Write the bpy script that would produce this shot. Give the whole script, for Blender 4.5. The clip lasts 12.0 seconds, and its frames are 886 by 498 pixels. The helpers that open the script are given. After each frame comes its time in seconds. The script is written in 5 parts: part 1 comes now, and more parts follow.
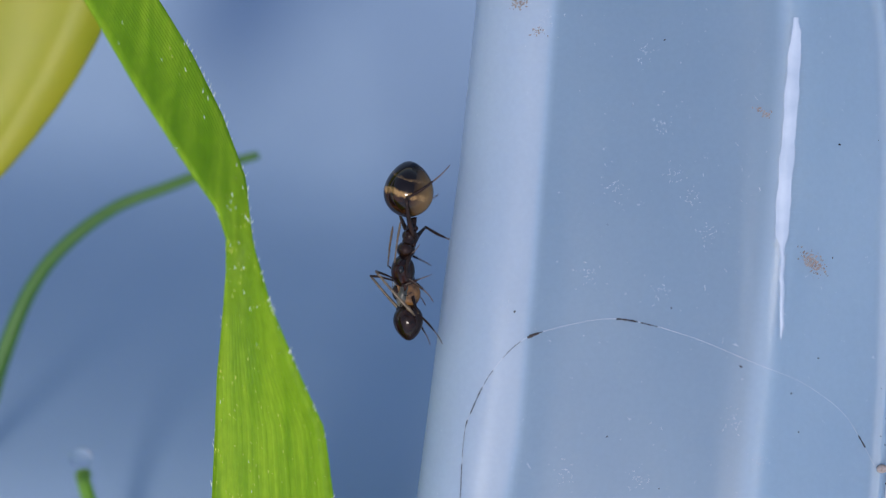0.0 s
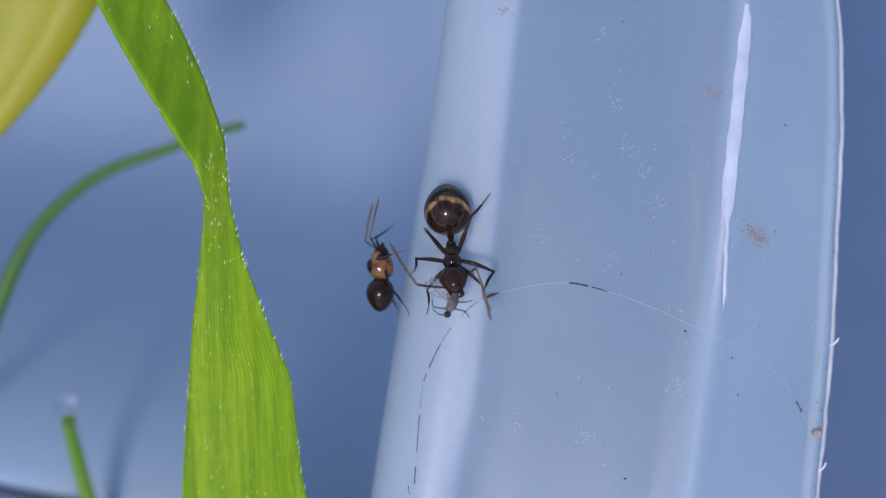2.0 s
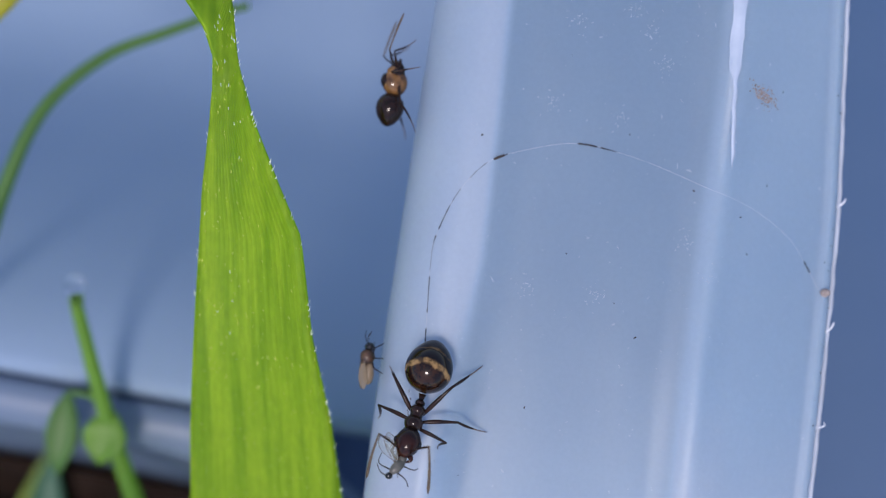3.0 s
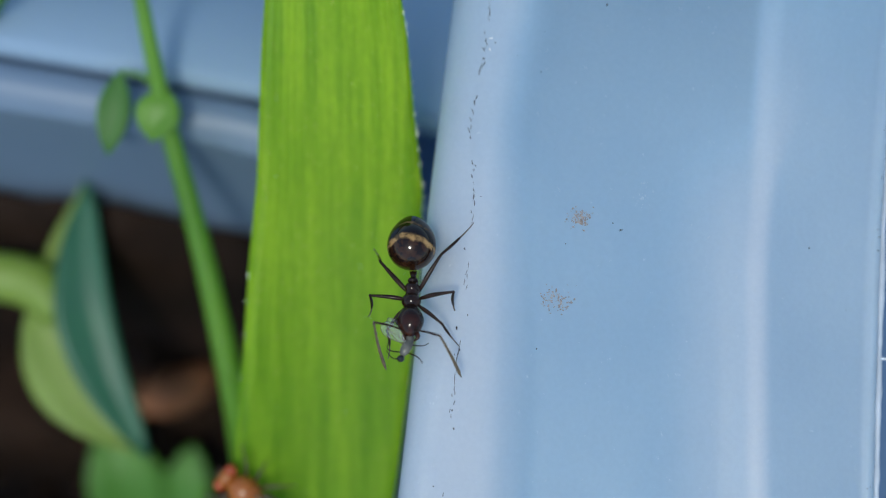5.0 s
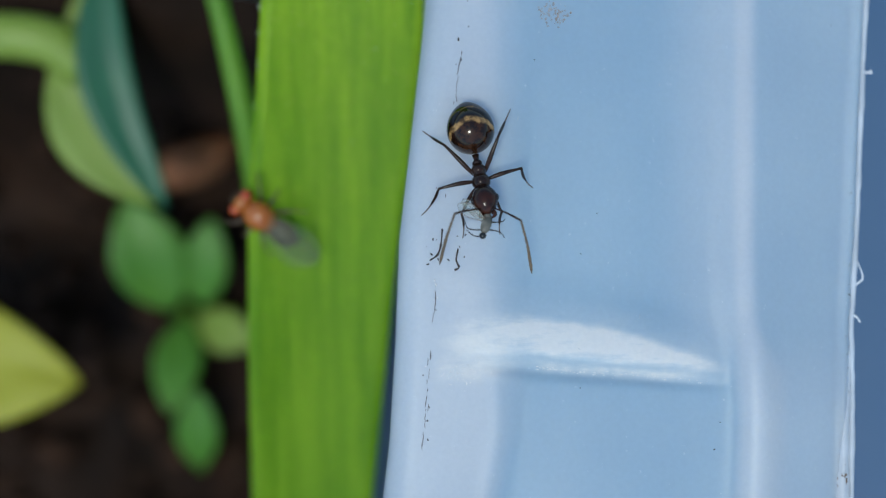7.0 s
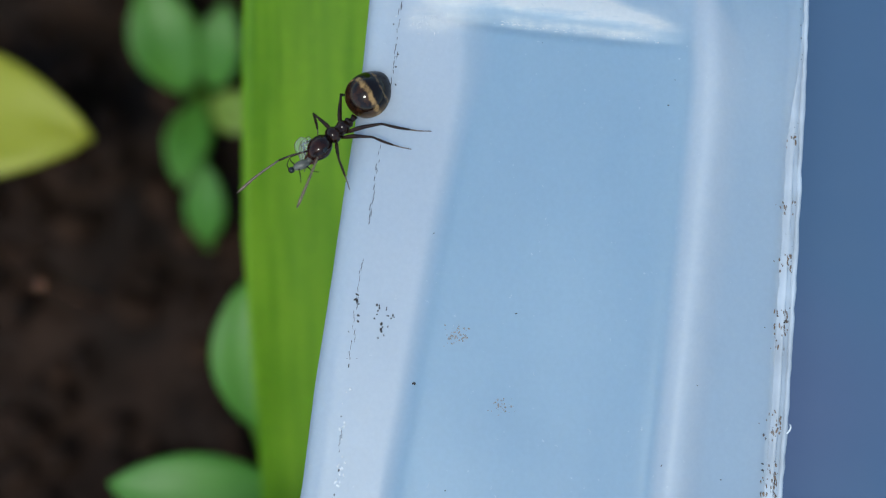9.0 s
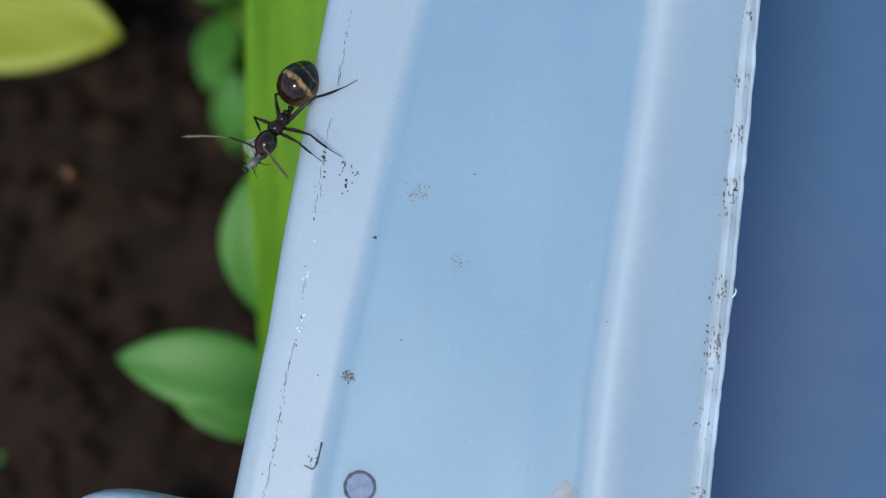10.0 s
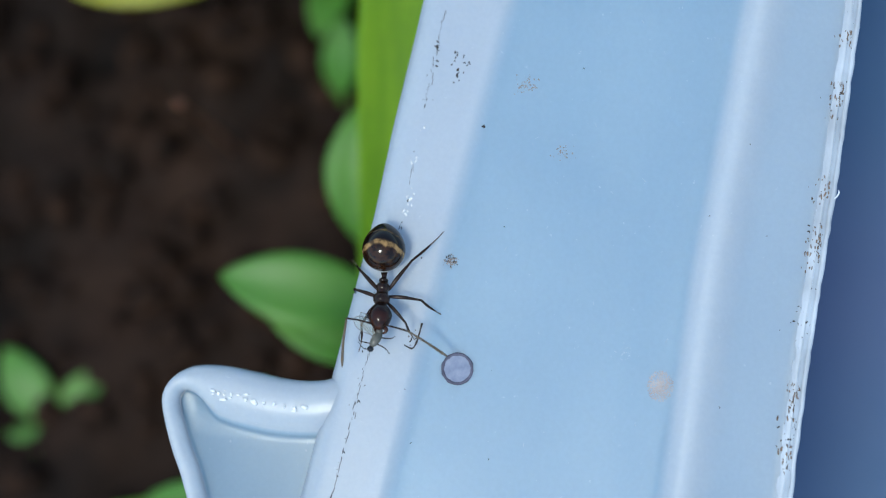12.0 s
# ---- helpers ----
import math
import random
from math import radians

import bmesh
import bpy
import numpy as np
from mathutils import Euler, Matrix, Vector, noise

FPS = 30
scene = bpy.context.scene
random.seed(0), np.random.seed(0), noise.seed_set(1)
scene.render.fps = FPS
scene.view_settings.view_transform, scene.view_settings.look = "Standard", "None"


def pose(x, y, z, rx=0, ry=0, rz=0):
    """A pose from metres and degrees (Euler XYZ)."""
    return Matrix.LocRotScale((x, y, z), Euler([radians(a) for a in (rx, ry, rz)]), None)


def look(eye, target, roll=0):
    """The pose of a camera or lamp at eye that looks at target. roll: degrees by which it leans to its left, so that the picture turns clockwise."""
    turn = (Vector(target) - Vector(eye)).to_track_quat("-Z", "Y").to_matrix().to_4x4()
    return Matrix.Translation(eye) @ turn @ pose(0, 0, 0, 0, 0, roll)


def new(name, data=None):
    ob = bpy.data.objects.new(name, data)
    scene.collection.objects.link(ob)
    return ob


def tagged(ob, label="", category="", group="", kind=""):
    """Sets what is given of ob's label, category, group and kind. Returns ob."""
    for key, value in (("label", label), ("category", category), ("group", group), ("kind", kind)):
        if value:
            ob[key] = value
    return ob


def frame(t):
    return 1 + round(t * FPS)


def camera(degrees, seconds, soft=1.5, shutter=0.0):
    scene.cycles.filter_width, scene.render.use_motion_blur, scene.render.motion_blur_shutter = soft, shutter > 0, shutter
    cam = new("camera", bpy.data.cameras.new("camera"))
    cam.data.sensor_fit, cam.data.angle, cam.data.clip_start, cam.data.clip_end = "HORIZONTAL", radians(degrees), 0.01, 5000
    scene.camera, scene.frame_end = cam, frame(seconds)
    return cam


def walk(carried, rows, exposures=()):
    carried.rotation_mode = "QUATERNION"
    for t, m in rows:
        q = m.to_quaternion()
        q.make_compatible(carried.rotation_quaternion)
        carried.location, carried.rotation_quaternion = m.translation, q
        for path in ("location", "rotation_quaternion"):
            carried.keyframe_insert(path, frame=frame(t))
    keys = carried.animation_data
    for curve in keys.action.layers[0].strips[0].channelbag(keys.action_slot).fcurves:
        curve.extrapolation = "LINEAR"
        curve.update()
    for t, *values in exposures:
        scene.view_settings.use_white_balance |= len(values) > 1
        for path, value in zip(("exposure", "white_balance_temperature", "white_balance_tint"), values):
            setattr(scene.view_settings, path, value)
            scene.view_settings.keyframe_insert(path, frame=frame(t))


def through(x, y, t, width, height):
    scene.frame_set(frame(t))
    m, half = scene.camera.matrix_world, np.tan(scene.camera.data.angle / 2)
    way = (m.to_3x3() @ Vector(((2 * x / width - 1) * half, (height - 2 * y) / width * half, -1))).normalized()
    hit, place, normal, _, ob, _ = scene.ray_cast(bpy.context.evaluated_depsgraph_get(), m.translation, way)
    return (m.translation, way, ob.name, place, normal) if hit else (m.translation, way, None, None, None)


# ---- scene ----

# Plan space: millimetres, x to the right, y along the plastic strip, z off its face.
TILT = pose(0, 0, 0.0383, 6.5, 0, 0)
PLAN = TILT @ Matrix.Scale(0.001, 4)


def view(x, y, z, rx, ry, rz):
    return TILT @ pose(x / 1000, y / 1000, z / 1000, rx, ry, rz)


# ---------------------------------------------------------------- camera
cam = camera(30, 12.0, 1.2)
cam.data.dof.use_dof = True
cam.data.dof.aperture_fstop = 36
walk(cam, [
    (0.0, view(0.000, 0.000, 44.972, 2.14, -0.19, -1.61)),
    (0.5, view(0.262, -3.430, 45.875, 2.91, -0.32, -0.35)),
    (1.0, view(1.335, -0.927, 46.780, 2.00, 0.26, -0.03)),
    (1.5, view(1.595, -0.470, 47.314, 2.11, 0.53, 0.01)),
    (2.0, view(1.718, -1.470, 47.757, 2.50, 0.60, 0.13)),
    (2.5, view(1.516, -3.056, 47.709, 2.08, 0.39, -0.21)),
    (3.0, view(1.038, -5.019, 47.740, 1.95, 0.13, -0.29)),
    (3.3, view(1.379, -7.378, 47.536, 2.21, 0.17, 0.02)),
    (3.5, view(0.542, -9.661, 47.377, 2.97, -0.20, -0.24)),
    (3.6, view(-0.385, -10.651, 47.162, 3.34, -0.72, -0.50)),
    (3.7, view(-0.765, -11.718, 47.198, 3.51, -0.68, -0.37)),
    (5.3, view(-3.528, -21.989, 45.749, 7.09, -2.42, -0.61)),
    (5.5, view(-3.143, -22.885, 45.892, 6.71, -1.94, -0.50)),
    (5.6, view(-2.996, -23.139, 46.039, 6.08, -1.83, -0.24)),
    (6.0, view(-2.888, -26.164, 46.335, 4.89, -1.68, -0.10)),
    (6.5, view(-3.451, -25.957, 47.499, 3.64, -1.96, -0.60)),
    (6.7, view(-3.373, -25.847, 47.833, 3.39, -1.86, -0.68)),
    (8.3, view(-1.074, -30.668, 47.996, 2.62, 0.06, -0.48)),
    (8.5, view(-1.549, -32.213, 48.233, 3.01, 0.23, 0.08)),
    (8.7, view(-1.229, -33.992, 48.831, 3.25, 0.28, 0.67)),
    (9.0, view(-0.159, -37.361, 49.715, 4.10, 0.41, 1.51)),
    (9.2, view(0.700, -36.198, 50.354, 3.93, 1.32, 1.71)),
    (9.5, view(1.334, -37.855, 51.408, 4.35, 2.87, 1.98)),
    (10.0, view(4.702, -41.470, 51.734, 3.95, 4.08, 3.50)),
    (10.1, view(4.339, -41.725, 51.889, 3.85, 4.10, 3.85)),
    (10.5, view(3.372, -42.702, 52.232, 3.97, 4.58, 4.52)),
    (11.0, view(3.130, -43.386, 52.617, 4.50, 4.98, 5.02)),
    (11.5, view(3.392, -45.903, 52.829, 6.17, 5.46, 5.59)),
    (12.0, view(4.622, -47.237, 52.247, 6.51, 6.79, 6.42)),
], exposures=[(0, 0.90, 6680, 15), (2, 0.90, 6620, 21), (3.7, 0.92, 6550, 19), (5.3, 0.86, 6330, -1), (8.3, 0.89, 6250, -1), (10.5, 1.03, 6230, -1), (12, 1.12, 6230, -1)])

# ---------------------------------------------------------------- light
SUN = (TILT.to_3x3() @ Vector((-0.16, -0.25, 0.955))).normalized()
world = bpy.data.worlds.new("sky")
scene.world = world
world.use_nodes = True
wn = world.node_tree.nodes
sky = wn.new("ShaderNodeTexSky")
sky.sky_type = "NISHITA"
sky.sun_disc = False
sky.sun_elevation = math.asin(SUN.z)
sky.sun_rotation = math.atan2(SUN.x, SUN.y)
wn["Background"].inputs["Strength"].default_value = 0.113
world.node_tree.links.new(sky.outputs["Color"], wn["Background"].inputs["Color"])
sun = new("sun", bpy.data.lights.new("sun", "SUN"))
sun.data.energy = 0.97
sun.data.angle = radians(11)
sun.data.color = (1.0, 0.95, 0.87)
sun.matrix_world = look(SUN, (0, 0, 0))


# ---------------------------------------------------------------- materials
class Mat:
    """A node material with short ways to wire it."""

    def __init__(self, name):
        self.m = bpy.data.materials.new(name)
        self.m.use_nodes = True
        self.t = self.m.node_tree
        self.b = self.t.nodes["Principled BSDF"]
        self.out = self.t.nodes["Material Output"]
        self.co = self.t.nodes.new("ShaderNodeTexCoord").outputs["Object"]

    def node(self, kind, **ins):
        n = self.t.nodes.new(kind)
        for k, v in ins.items():
            self.put(n, k, v)
        return n

    def put(self, n, key, v):
        key = int(key[1:]) if key[0] == "i" and key[1:].isdigit() else key.replace("_", " ")
        if isinstance(v, bpy.types.NodeSocket):
            self.t.links.new(v, n.inputs[key])
        else:
            n.inputs[key].default_value = v

    def noise(self, scale, detail=4.0, stretch=(1, 1, 1), rough=0.55, co=None):
        mp = self.node("ShaderNodeMapping", Vector=co or self.co, Scale=stretch)
        return self.node("ShaderNodeTexNoise", Vector=mp.outputs[0], Scale=scale, Detail=detail, Roughness=rough).outputs["Fac"]

    def ramp(self, fac, *stops):
        n = self.node("ShaderNodeValToRGB", Fac=fac)
        e = n.color_ramp.elements
        while len(e) < len(stops):
            e.new(0.5)
        for el, (p, c) in zip(e, stops):
            el.position, el.color = p, (*c, 1) if len(c) == 3 else c
        return n.outputs["Color"]

    def mix(self, fac, a, b, how="MIX"):
        n = self.node("ShaderNodeMix")
        n.data_type, n.blend_type = "RGBA", how
        for i, v in ((0, fac), (6, a), (7, b)):
            if isinstance(v, bpy.types.NodeSocket):
                self.t.links.new(v, n.inputs[i])
            else:
                n.inputs[i].default_value = v if i == 0 else (*v, 1)
        return n.outputs[2]

    def bump(self, height, strength, dist):
        n = self.node("ShaderNodeBump", Height=height, Strength=strength, Distance=dist)
        self.put(self.b, "Normal", n.outputs[0])
        return n.outputs[0]

    def set(self, **kw):
        for k, v in kw.items():
            self.put(self.b, k, v)
        return self

    def see_through(self, share, colour, normal=None):
        """Let a share of the light pass through, scattered."""
        tr = self.node("ShaderNodeBsdfTranslucent", Color=colour)
        mx = self.node("ShaderNodeMixShader", Fac=share, i1=self.b.outputs[0], i2=tr.outputs[0])
        self.put(self.out, "Surface", mx.outputs[0])
        return self


def flat(name, c1, c2, scale, rough=0.6, relief=0.0, **kw):
    m = Mat(name)
    f = m.noise(scale, 5)
    m.set(Base_Color=m.ramp(f, (0.3, c1), (0.7, c2)), Roughness=rough, **kw)
    if relief:
        m.bump(m.noise(scale * 3, 5), 0.6, relief)
    return m


def plastic_material():
    m = Mat("milky plastic")
    cloud = m.noise(160, 4)
    drawn = m.noise(420, 2, (1, 0.05, 1))
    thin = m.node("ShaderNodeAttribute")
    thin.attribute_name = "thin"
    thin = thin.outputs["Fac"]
    # The higher the value, the darker and bluer the body tone.
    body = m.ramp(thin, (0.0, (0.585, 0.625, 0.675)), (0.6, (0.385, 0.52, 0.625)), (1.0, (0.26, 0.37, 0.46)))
    streak = m.ramp(m.mix(0.2, cloud, drawn), (0.30, (0.84, 0.875, 0.915)), (0.70, (1.0, 1.0, 1.0)))
    body = m.mix(1.0, body, streak, "MULTIPLY")
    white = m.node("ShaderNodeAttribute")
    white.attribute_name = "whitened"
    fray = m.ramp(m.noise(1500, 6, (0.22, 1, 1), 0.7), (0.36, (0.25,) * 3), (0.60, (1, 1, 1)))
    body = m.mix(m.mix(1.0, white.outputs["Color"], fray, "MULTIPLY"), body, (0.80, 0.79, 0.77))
    grain = m.ramp(m.noise(7000, 3), (0.32, (0.93, 0.94, 0.95)), (0.68, (1.0, 1.0, 1.0)))
    lines = m.ramp(m.noise(3200, 4, (1, 0.02, 1)), (0.2, (0.975, 0.978, 0.98)), (0.8, (1.0, 1.0, 1.0)))
    body = m.mix(1.0, body, m.mix(1.0, grain, lines, "MULTIPLY"), "MULTIPLY")
    dust = m.ramp(m.noise(5200, 2, rough=0.7), (0.70, (0, 0, 0)), (0.78, (0.5,) * 3))
    body = m.mix(dust, body, (0.78, 0.80, 0.82))
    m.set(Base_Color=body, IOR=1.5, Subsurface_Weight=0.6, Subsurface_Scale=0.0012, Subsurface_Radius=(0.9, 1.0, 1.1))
    fine = m.noise(2600, 3, (1, 0.08, 1))
    rip = m.node("ShaderNodeAttribute")
    rip.attribute_name = "ripple"
    m.set(Roughness=m.mix(rip.outputs["Fac"], m.ramp(drawn, (0.3, (0.30,) * 3), (0.7, (0.42,) * 3)), (0.34, 0.34, 0.34)))
    gloss = m.b.inputs["Roughness"].links[0].from_socket
    m.set(Roughness=m.mix(white.outputs["Fac"], gloss, (0.6, 0.6, 0.6)))
    chatter = m.node("ShaderNodeMath", i0=m.node("ShaderNodeSeparateXYZ", Vector=m.co).outputs[1], i1=4200.0)
    chatter.operation = "MULTIPLY"
    saw = m.node("ShaderNodeMath", i0=chatter.outputs[0])
    saw.operation = "FRACT"
    wavy = m.mix(0.25, saw.outputs[0], m.noise(2600, 3))
    first = m.node("ShaderNodeBump", Height=wavy, Strength=rip.outputs["Fac"], Distance=0.000052)
    second = m.node("ShaderNodeBump", Height=m.mix(0.85, drawn, fine), Strength=0.12, Distance=0.00002, Normal=first.outputs[0])
    m.set(Normal=second.outputs[0])
    m.see_through(0.30, m.mix(thin, (0.68, 0.76, 0.84), (0.40, 0.54, 0.70)))
    return m.m


def blade_material(name, c1, c2, vein, through, lines):
    m = Mat(name)
    uv = m.t.nodes.new("ShaderNodeTexCoord").outputs["UV"]
    sp = m.node("ShaderNodeSeparateXYZ", Vector=uv)
    wobble = m.noise(120, 2, (1, 0.2, 0.2))
    ph = m.node("ShaderNodeMath", i0=sp.outputs[0], i1=lines * 6.283)
    ph.operation = "MULTIPLY"
    add = m.node("ShaderNodeMath", i0=ph.outputs[0], i1=m.node("ShaderNodeMath", i0=wobble, i1=3.0).outputs[0])
    m.t.nodes[add.name].operation = "ADD"
    sn = m.node("ShaderNodeMath", i0=add.outputs[0])
    sn.operation = "SINE"
    rib = m.ramp(sn.outputs[0], (0.0, (0, 0, 0)), (1.0, (1, 1, 1)))
    patch = m.noise(220, 2, (1, 0.08, 0.08))
    cell = m.noise(3200, 3, (1, 0.05, 0.05))
    broken = m.mix(m.noise(900, 4, (1, 0.04, 0.04)), (0, 0, 0), rib)
    col = m.mix(0.3, m.ramp(patch, (0.3, c1), (0.7, c2)), m.mix(broken, c2, vein))
    col = m.mix(0.62, col, m.ramp(cell, (0.38, tuple(0.86 * k for k in c1)), (0.62, tuple(1.08 * k for k in vein))))
    grit = m.ramp(m.noise(6500, 3, (1, 0.35, 0.35), 0.7), (0.36, (0.80, 0.84, 0.75)), (0.64, (1.12, 1.10, 1.15)))
    col = m.mix(1.0, col, grit, "MULTIPLY")
    tip = m.ramp(sp.outputs[1], (0.44, (1.32, 1.14, 1.15)), (0.58, (1.0, 1.0, 1.0)))
    col = m.mix(1.0, col, tip, "MULTIPLY")
    m.set(Base_Color=col, Roughness=m.ramp(cell, (0.3, (0.36,) * 3), (0.7, (0.6,) * 3)), Specular_IOR_Level=0.3)
    m.bump(m.mix(0.65, rib, cell), 0.6, 0.00005)
    m.see_through(through, m.mix(1.0, tip, (c2[0] * 2.2, c2[1] * 2.2, c2[2] * 1.2), "MULTIPLY"))
    return m.m


def leaf_material(name, c1, c2, through=0.35):
    m = Mat(name)
    f = m.noise(250, 4)
    m.set(Base_Color=m.ramp(f, (0.3, c1), (0.7, c2)), Roughness=0.45)
    m.bump(m.noise(900, 3), 0.4, 0.00008)
    return m.see_through(through, (c2[0] * 1.8, c2[1] * 1.8, c2[2], 1)).m


def gaster_material():
    m = Mat("banded gaster cuticle")
    at = m.node("ShaderNodeSeparateXYZ", Vector=m.co)
    along = m.node("ShaderNodeMapRange", i0=at.outputs[1], i1=-0.0002, i2=-0.0019).outputs[0]
    jag = m.node("ShaderNodeMath", i0=m.noise(2600, 6, (1, 0.6, 1), 0.7), i1=0.22)
    jag.operation = "MULTIPLY"
    flank = m.node("ShaderNodeMath", i0=at.outputs[0], i1=420.0)
    flank.operation = "MULTIPLY"
    square = m.node("ShaderNodeMath", i0=flank.outputs[0], i1=flank.outputs[0])
    square.operation = "MULTIPLY"
    base = m.node("ShaderNodeMath", i0=along, i1=square.outputs[0])
    base.operation = "ADD"
    w = m.node("ShaderNodeMath", i0=base.outputs[0], i1=jag.outputs[0])
    w.operation = "ADD"
    dark, tan, brown = (0.006, 0.003, 0.002), (0.34, 0.20, 0.075), (0.034, 0.013, 0.005)
    col = m.ramp(w.outputs[0], (0.05, dark), (0.14, brown), (0.43, brown), (0.46, tan), (0.53, tan), (0.57, dark), (0.74, dark), (0.76, (0.16, 0.10, 0.045)), (0.80, dark))
    col = m.mix(m.ramp(m.noise(3400, 5, rough=0.75), (0.42, (0, 0, 0)), (0.56, (0.85,) * 3)), col, dark)
    belly = m.node("ShaderNodeMapRange", i0=at.outputs[2], i1=0.00030, i2=-0.00020).outputs[0]
    col = m.mix(m.mix(0.25, belly, m.noise(1800, 4), "MULTIPLY"), col, (0.19, 0.11, 0.04))
    m.set(Base_Color=col, Roughness=0.08, IOR=1.5, Specular_IOR_Level=0.32)
    m.bump(m.noise(5200, 2), 0.08, 0.00001)
    return m.m


def head_material():
    """Dark behind, red-brown towards the jaws."""
    m = Mat("red-fronted head cuticle")
    y = m.node("ShaderNodeSeparateXYZ", Vector=m.co).outputs[1]
    ahead = m.node("ShaderNodeMapRange", i0=y, i1=0.00095, i2=0.0016).outputs[0]
    col = m.mix(ahead, (0.006, 0.003, 0.0025), (0.042, 0.012, 0.006))
    col = m.mix(m.ramp(m.noise(4200, 4), (0.42, (0, 0, 0)), (0.60, (0.8,) * 3)), col, (0.010, 0.005, 0.004))
    m.set(Base_Color=col, Roughness=0.07, Specular_IOR_Level=0.28)
    m.bump(m.noise(5000, 4), 0.3, 0.000012)
    return m.m


PLASTIC = plastic_material()
CLOTH = flat("pale blue cloth", (0.215, 0.305, 0.42), (0.25, 0.35, 0.47), 28, 0.8, 0.0003).m
POT = flat("pale blue plastic", (0.115, 0.165, 0.24), (0.16, 0.22, 0.305), 90, 0.45).m
BLADE = blade_material("grass blade", (0.135, 0.290, 0.006), (0.178, 0.345, 0.008), (0.26, 0.42, 0.020), 0.42, 22)
STEM = leaf_material("young stem", (0.10, 0.24, 0.02), (0.18, 0.36, 0.04))
TWIG = leaf_material("thin grass", (0.05, 0.16, 0.03), (0.09, 0.22, 0.04))
LEAF = leaf_material("seedling leaf", (0.085, 0.245, 0.035), (0.14, 0.335, 0.05))
LEAF_PALE = leaf_material("pale leaf underside", (0.20, 0.30, 0.045), (0.29, 0.40, 0.08))
LEAF_DARK = leaf_material("blue green leaf face", (0.02, 0.11, 0.06), (0.04, 0.16, 0.08), 0.2)
LEAF_GOLD = leaf_material("golden yellow leaf", (0.30, 0.34, 0.004), (0.44, 0.40, 0.010))
LEAF_YELLOW = leaf_material("yellowing leaf", (0.36, 0.38, 0.02), (0.46, 0.45, 0.06))
SOIL = flat("moist potting soil", (0.003, 0.002, 0.0015), (0.030, 0.0155, 0.0095), 170, 0.8, 0.0008, Specular_IOR_Level=0.15).m
CRUMB = flat("soil crumb", (0.003, 0.002, 0.0015), (0.038, 0.019, 0.011), 700, 0.85, 0.0002, Specular_IOR_Level=0.15).m
CHIP = flat("rotting wood chip", (0.14, 0.05, 0.02), (0.24, 0.10, 0.04), 500, 0.8, 0.0002).m
BARK_DIRT = flat("dark dirt", (0.014, 0.011, 0.012), (0.065, 0.050, 0.045), 4000, 0.9).m
WHITENED = flat("stress-whitened plastic", (0.58, 0.62, 0.66), (0.80, 0.81, 0.82), 1800, 0.5, 0.00004).m
RIMMED = flat("scraped milky rim", (0.34, 0.37, 0.41), (0.52, 0.57, 0.63), 600, 0.5, 0.00006).m
SHINE_PALE = flat("painted ridge highlight", (0.33, 0.41, 0.51), (0.50, 0.57, 0.66), 700, 0.45, 0.00002).m
FLAKE_GLINT = flat("white frayed plastic and painted glints", (0.70, 0.72, 0.74), (0.88, 0.88, 0.88), 3000, 0.15).m
STAIN = flat("brown edge stain", (0.08, 0.055, 0.04), (0.27, 0.19, 0.14), 4000, 0.9).m
RUST = flat("brown dried dirt", (0.20, 0.15, 0.12), (0.48, 0.42, 0.39), 9000, 0.9).m
LIME = flat("pale lime residue", (0.42, 0.36, 0.35), (0.60, 0.54, 0.52), 3000, 0.9).m
RING = flat("grey violet dried ring", (0.05, 0.05, 0.08), (0.11, 0.105, 0.15), 3000, 0.7).m
FILM = flat("lilac dried film", (0.13, 0.16, 0.25), (0.24, 0.27, 0.36), 3000, 0.6).m
SCUFF = flat("scuffed plastic", (0.44, 0.52, 0.60), (0.58, 0.64, 0.70), 3000, 0.5).m
FIBRE_PALE = flat("white fibre", (0.6, 0.62, 0.68), (0.75, 0.77, 0.8), 3000, 0.5).m
FLECK = flat("yellow leaf fleck", (0.44, 0.52, 0.03), (0.66, 0.70, 0.10), 3000, 0.3).m
HAIR = flat("pale leaf hair", (0.65, 0.72, 0.5), (0.85, 0.9, 0.75), 3000, 0.35).m
GASTER = gaster_material()
CUTICLE = flat("dark brown cuticle", (0.005, 0.003, 0.002), (0.024, 0.010, 0.006), 3500, 0.08, 0.000006, Specular_IOR_Level=0.28).m
CUTICLE_TAN = flat("amber cuticle", (0.030, 0.014, 0.006), (0.27, 0.13, 0.04), 2500, 0.14, 0.00001, Specular_IOR_Level=0.5).m
LEG = flat("brown leg cuticle", (0.008, 0.005, 0.004), (0.036, 0.017, 0.011), 3500, 0.25, Specular_IOR_Level=0.2).m
CLUB = flat("straw antenna cuticle", (0.045, 0.030, 0.018), (0.17, 0.115, 0.06), 3500, 0.35).m
TARSUS = flat("pale tarsus cuticle", (0.06, 0.035, 0.022), (0.14, 0.09, 0.06), 2500, 0.35).m
EYE = flat("black eye", (0.004, 0.004, 0.005), (0.01, 0.01, 0.01), 9000, 0.12).m
FLY_ORANGE = flat("orange fly cuticle", (0.24, 0.065, 0.012), (0.34, 0.11, 0.02), 3000, 0.25).m
FLY_RED = flat("red fly eye", (0.30, 0.045, 0.015), (0.40, 0.075, 0.02), 3000, 0.25).m
FLY_DARK = flat("dusky abdomen", (0.06, 0.04, 0.025), (0.14, 0.09, 0.05), 3000, 0.3).m
THORAX = flat("brown gnat thorax", (0.012, 0.008, 0.006), (0.12, 0.06, 0.03), 5000, 0.4).m
HEAD = head_material()
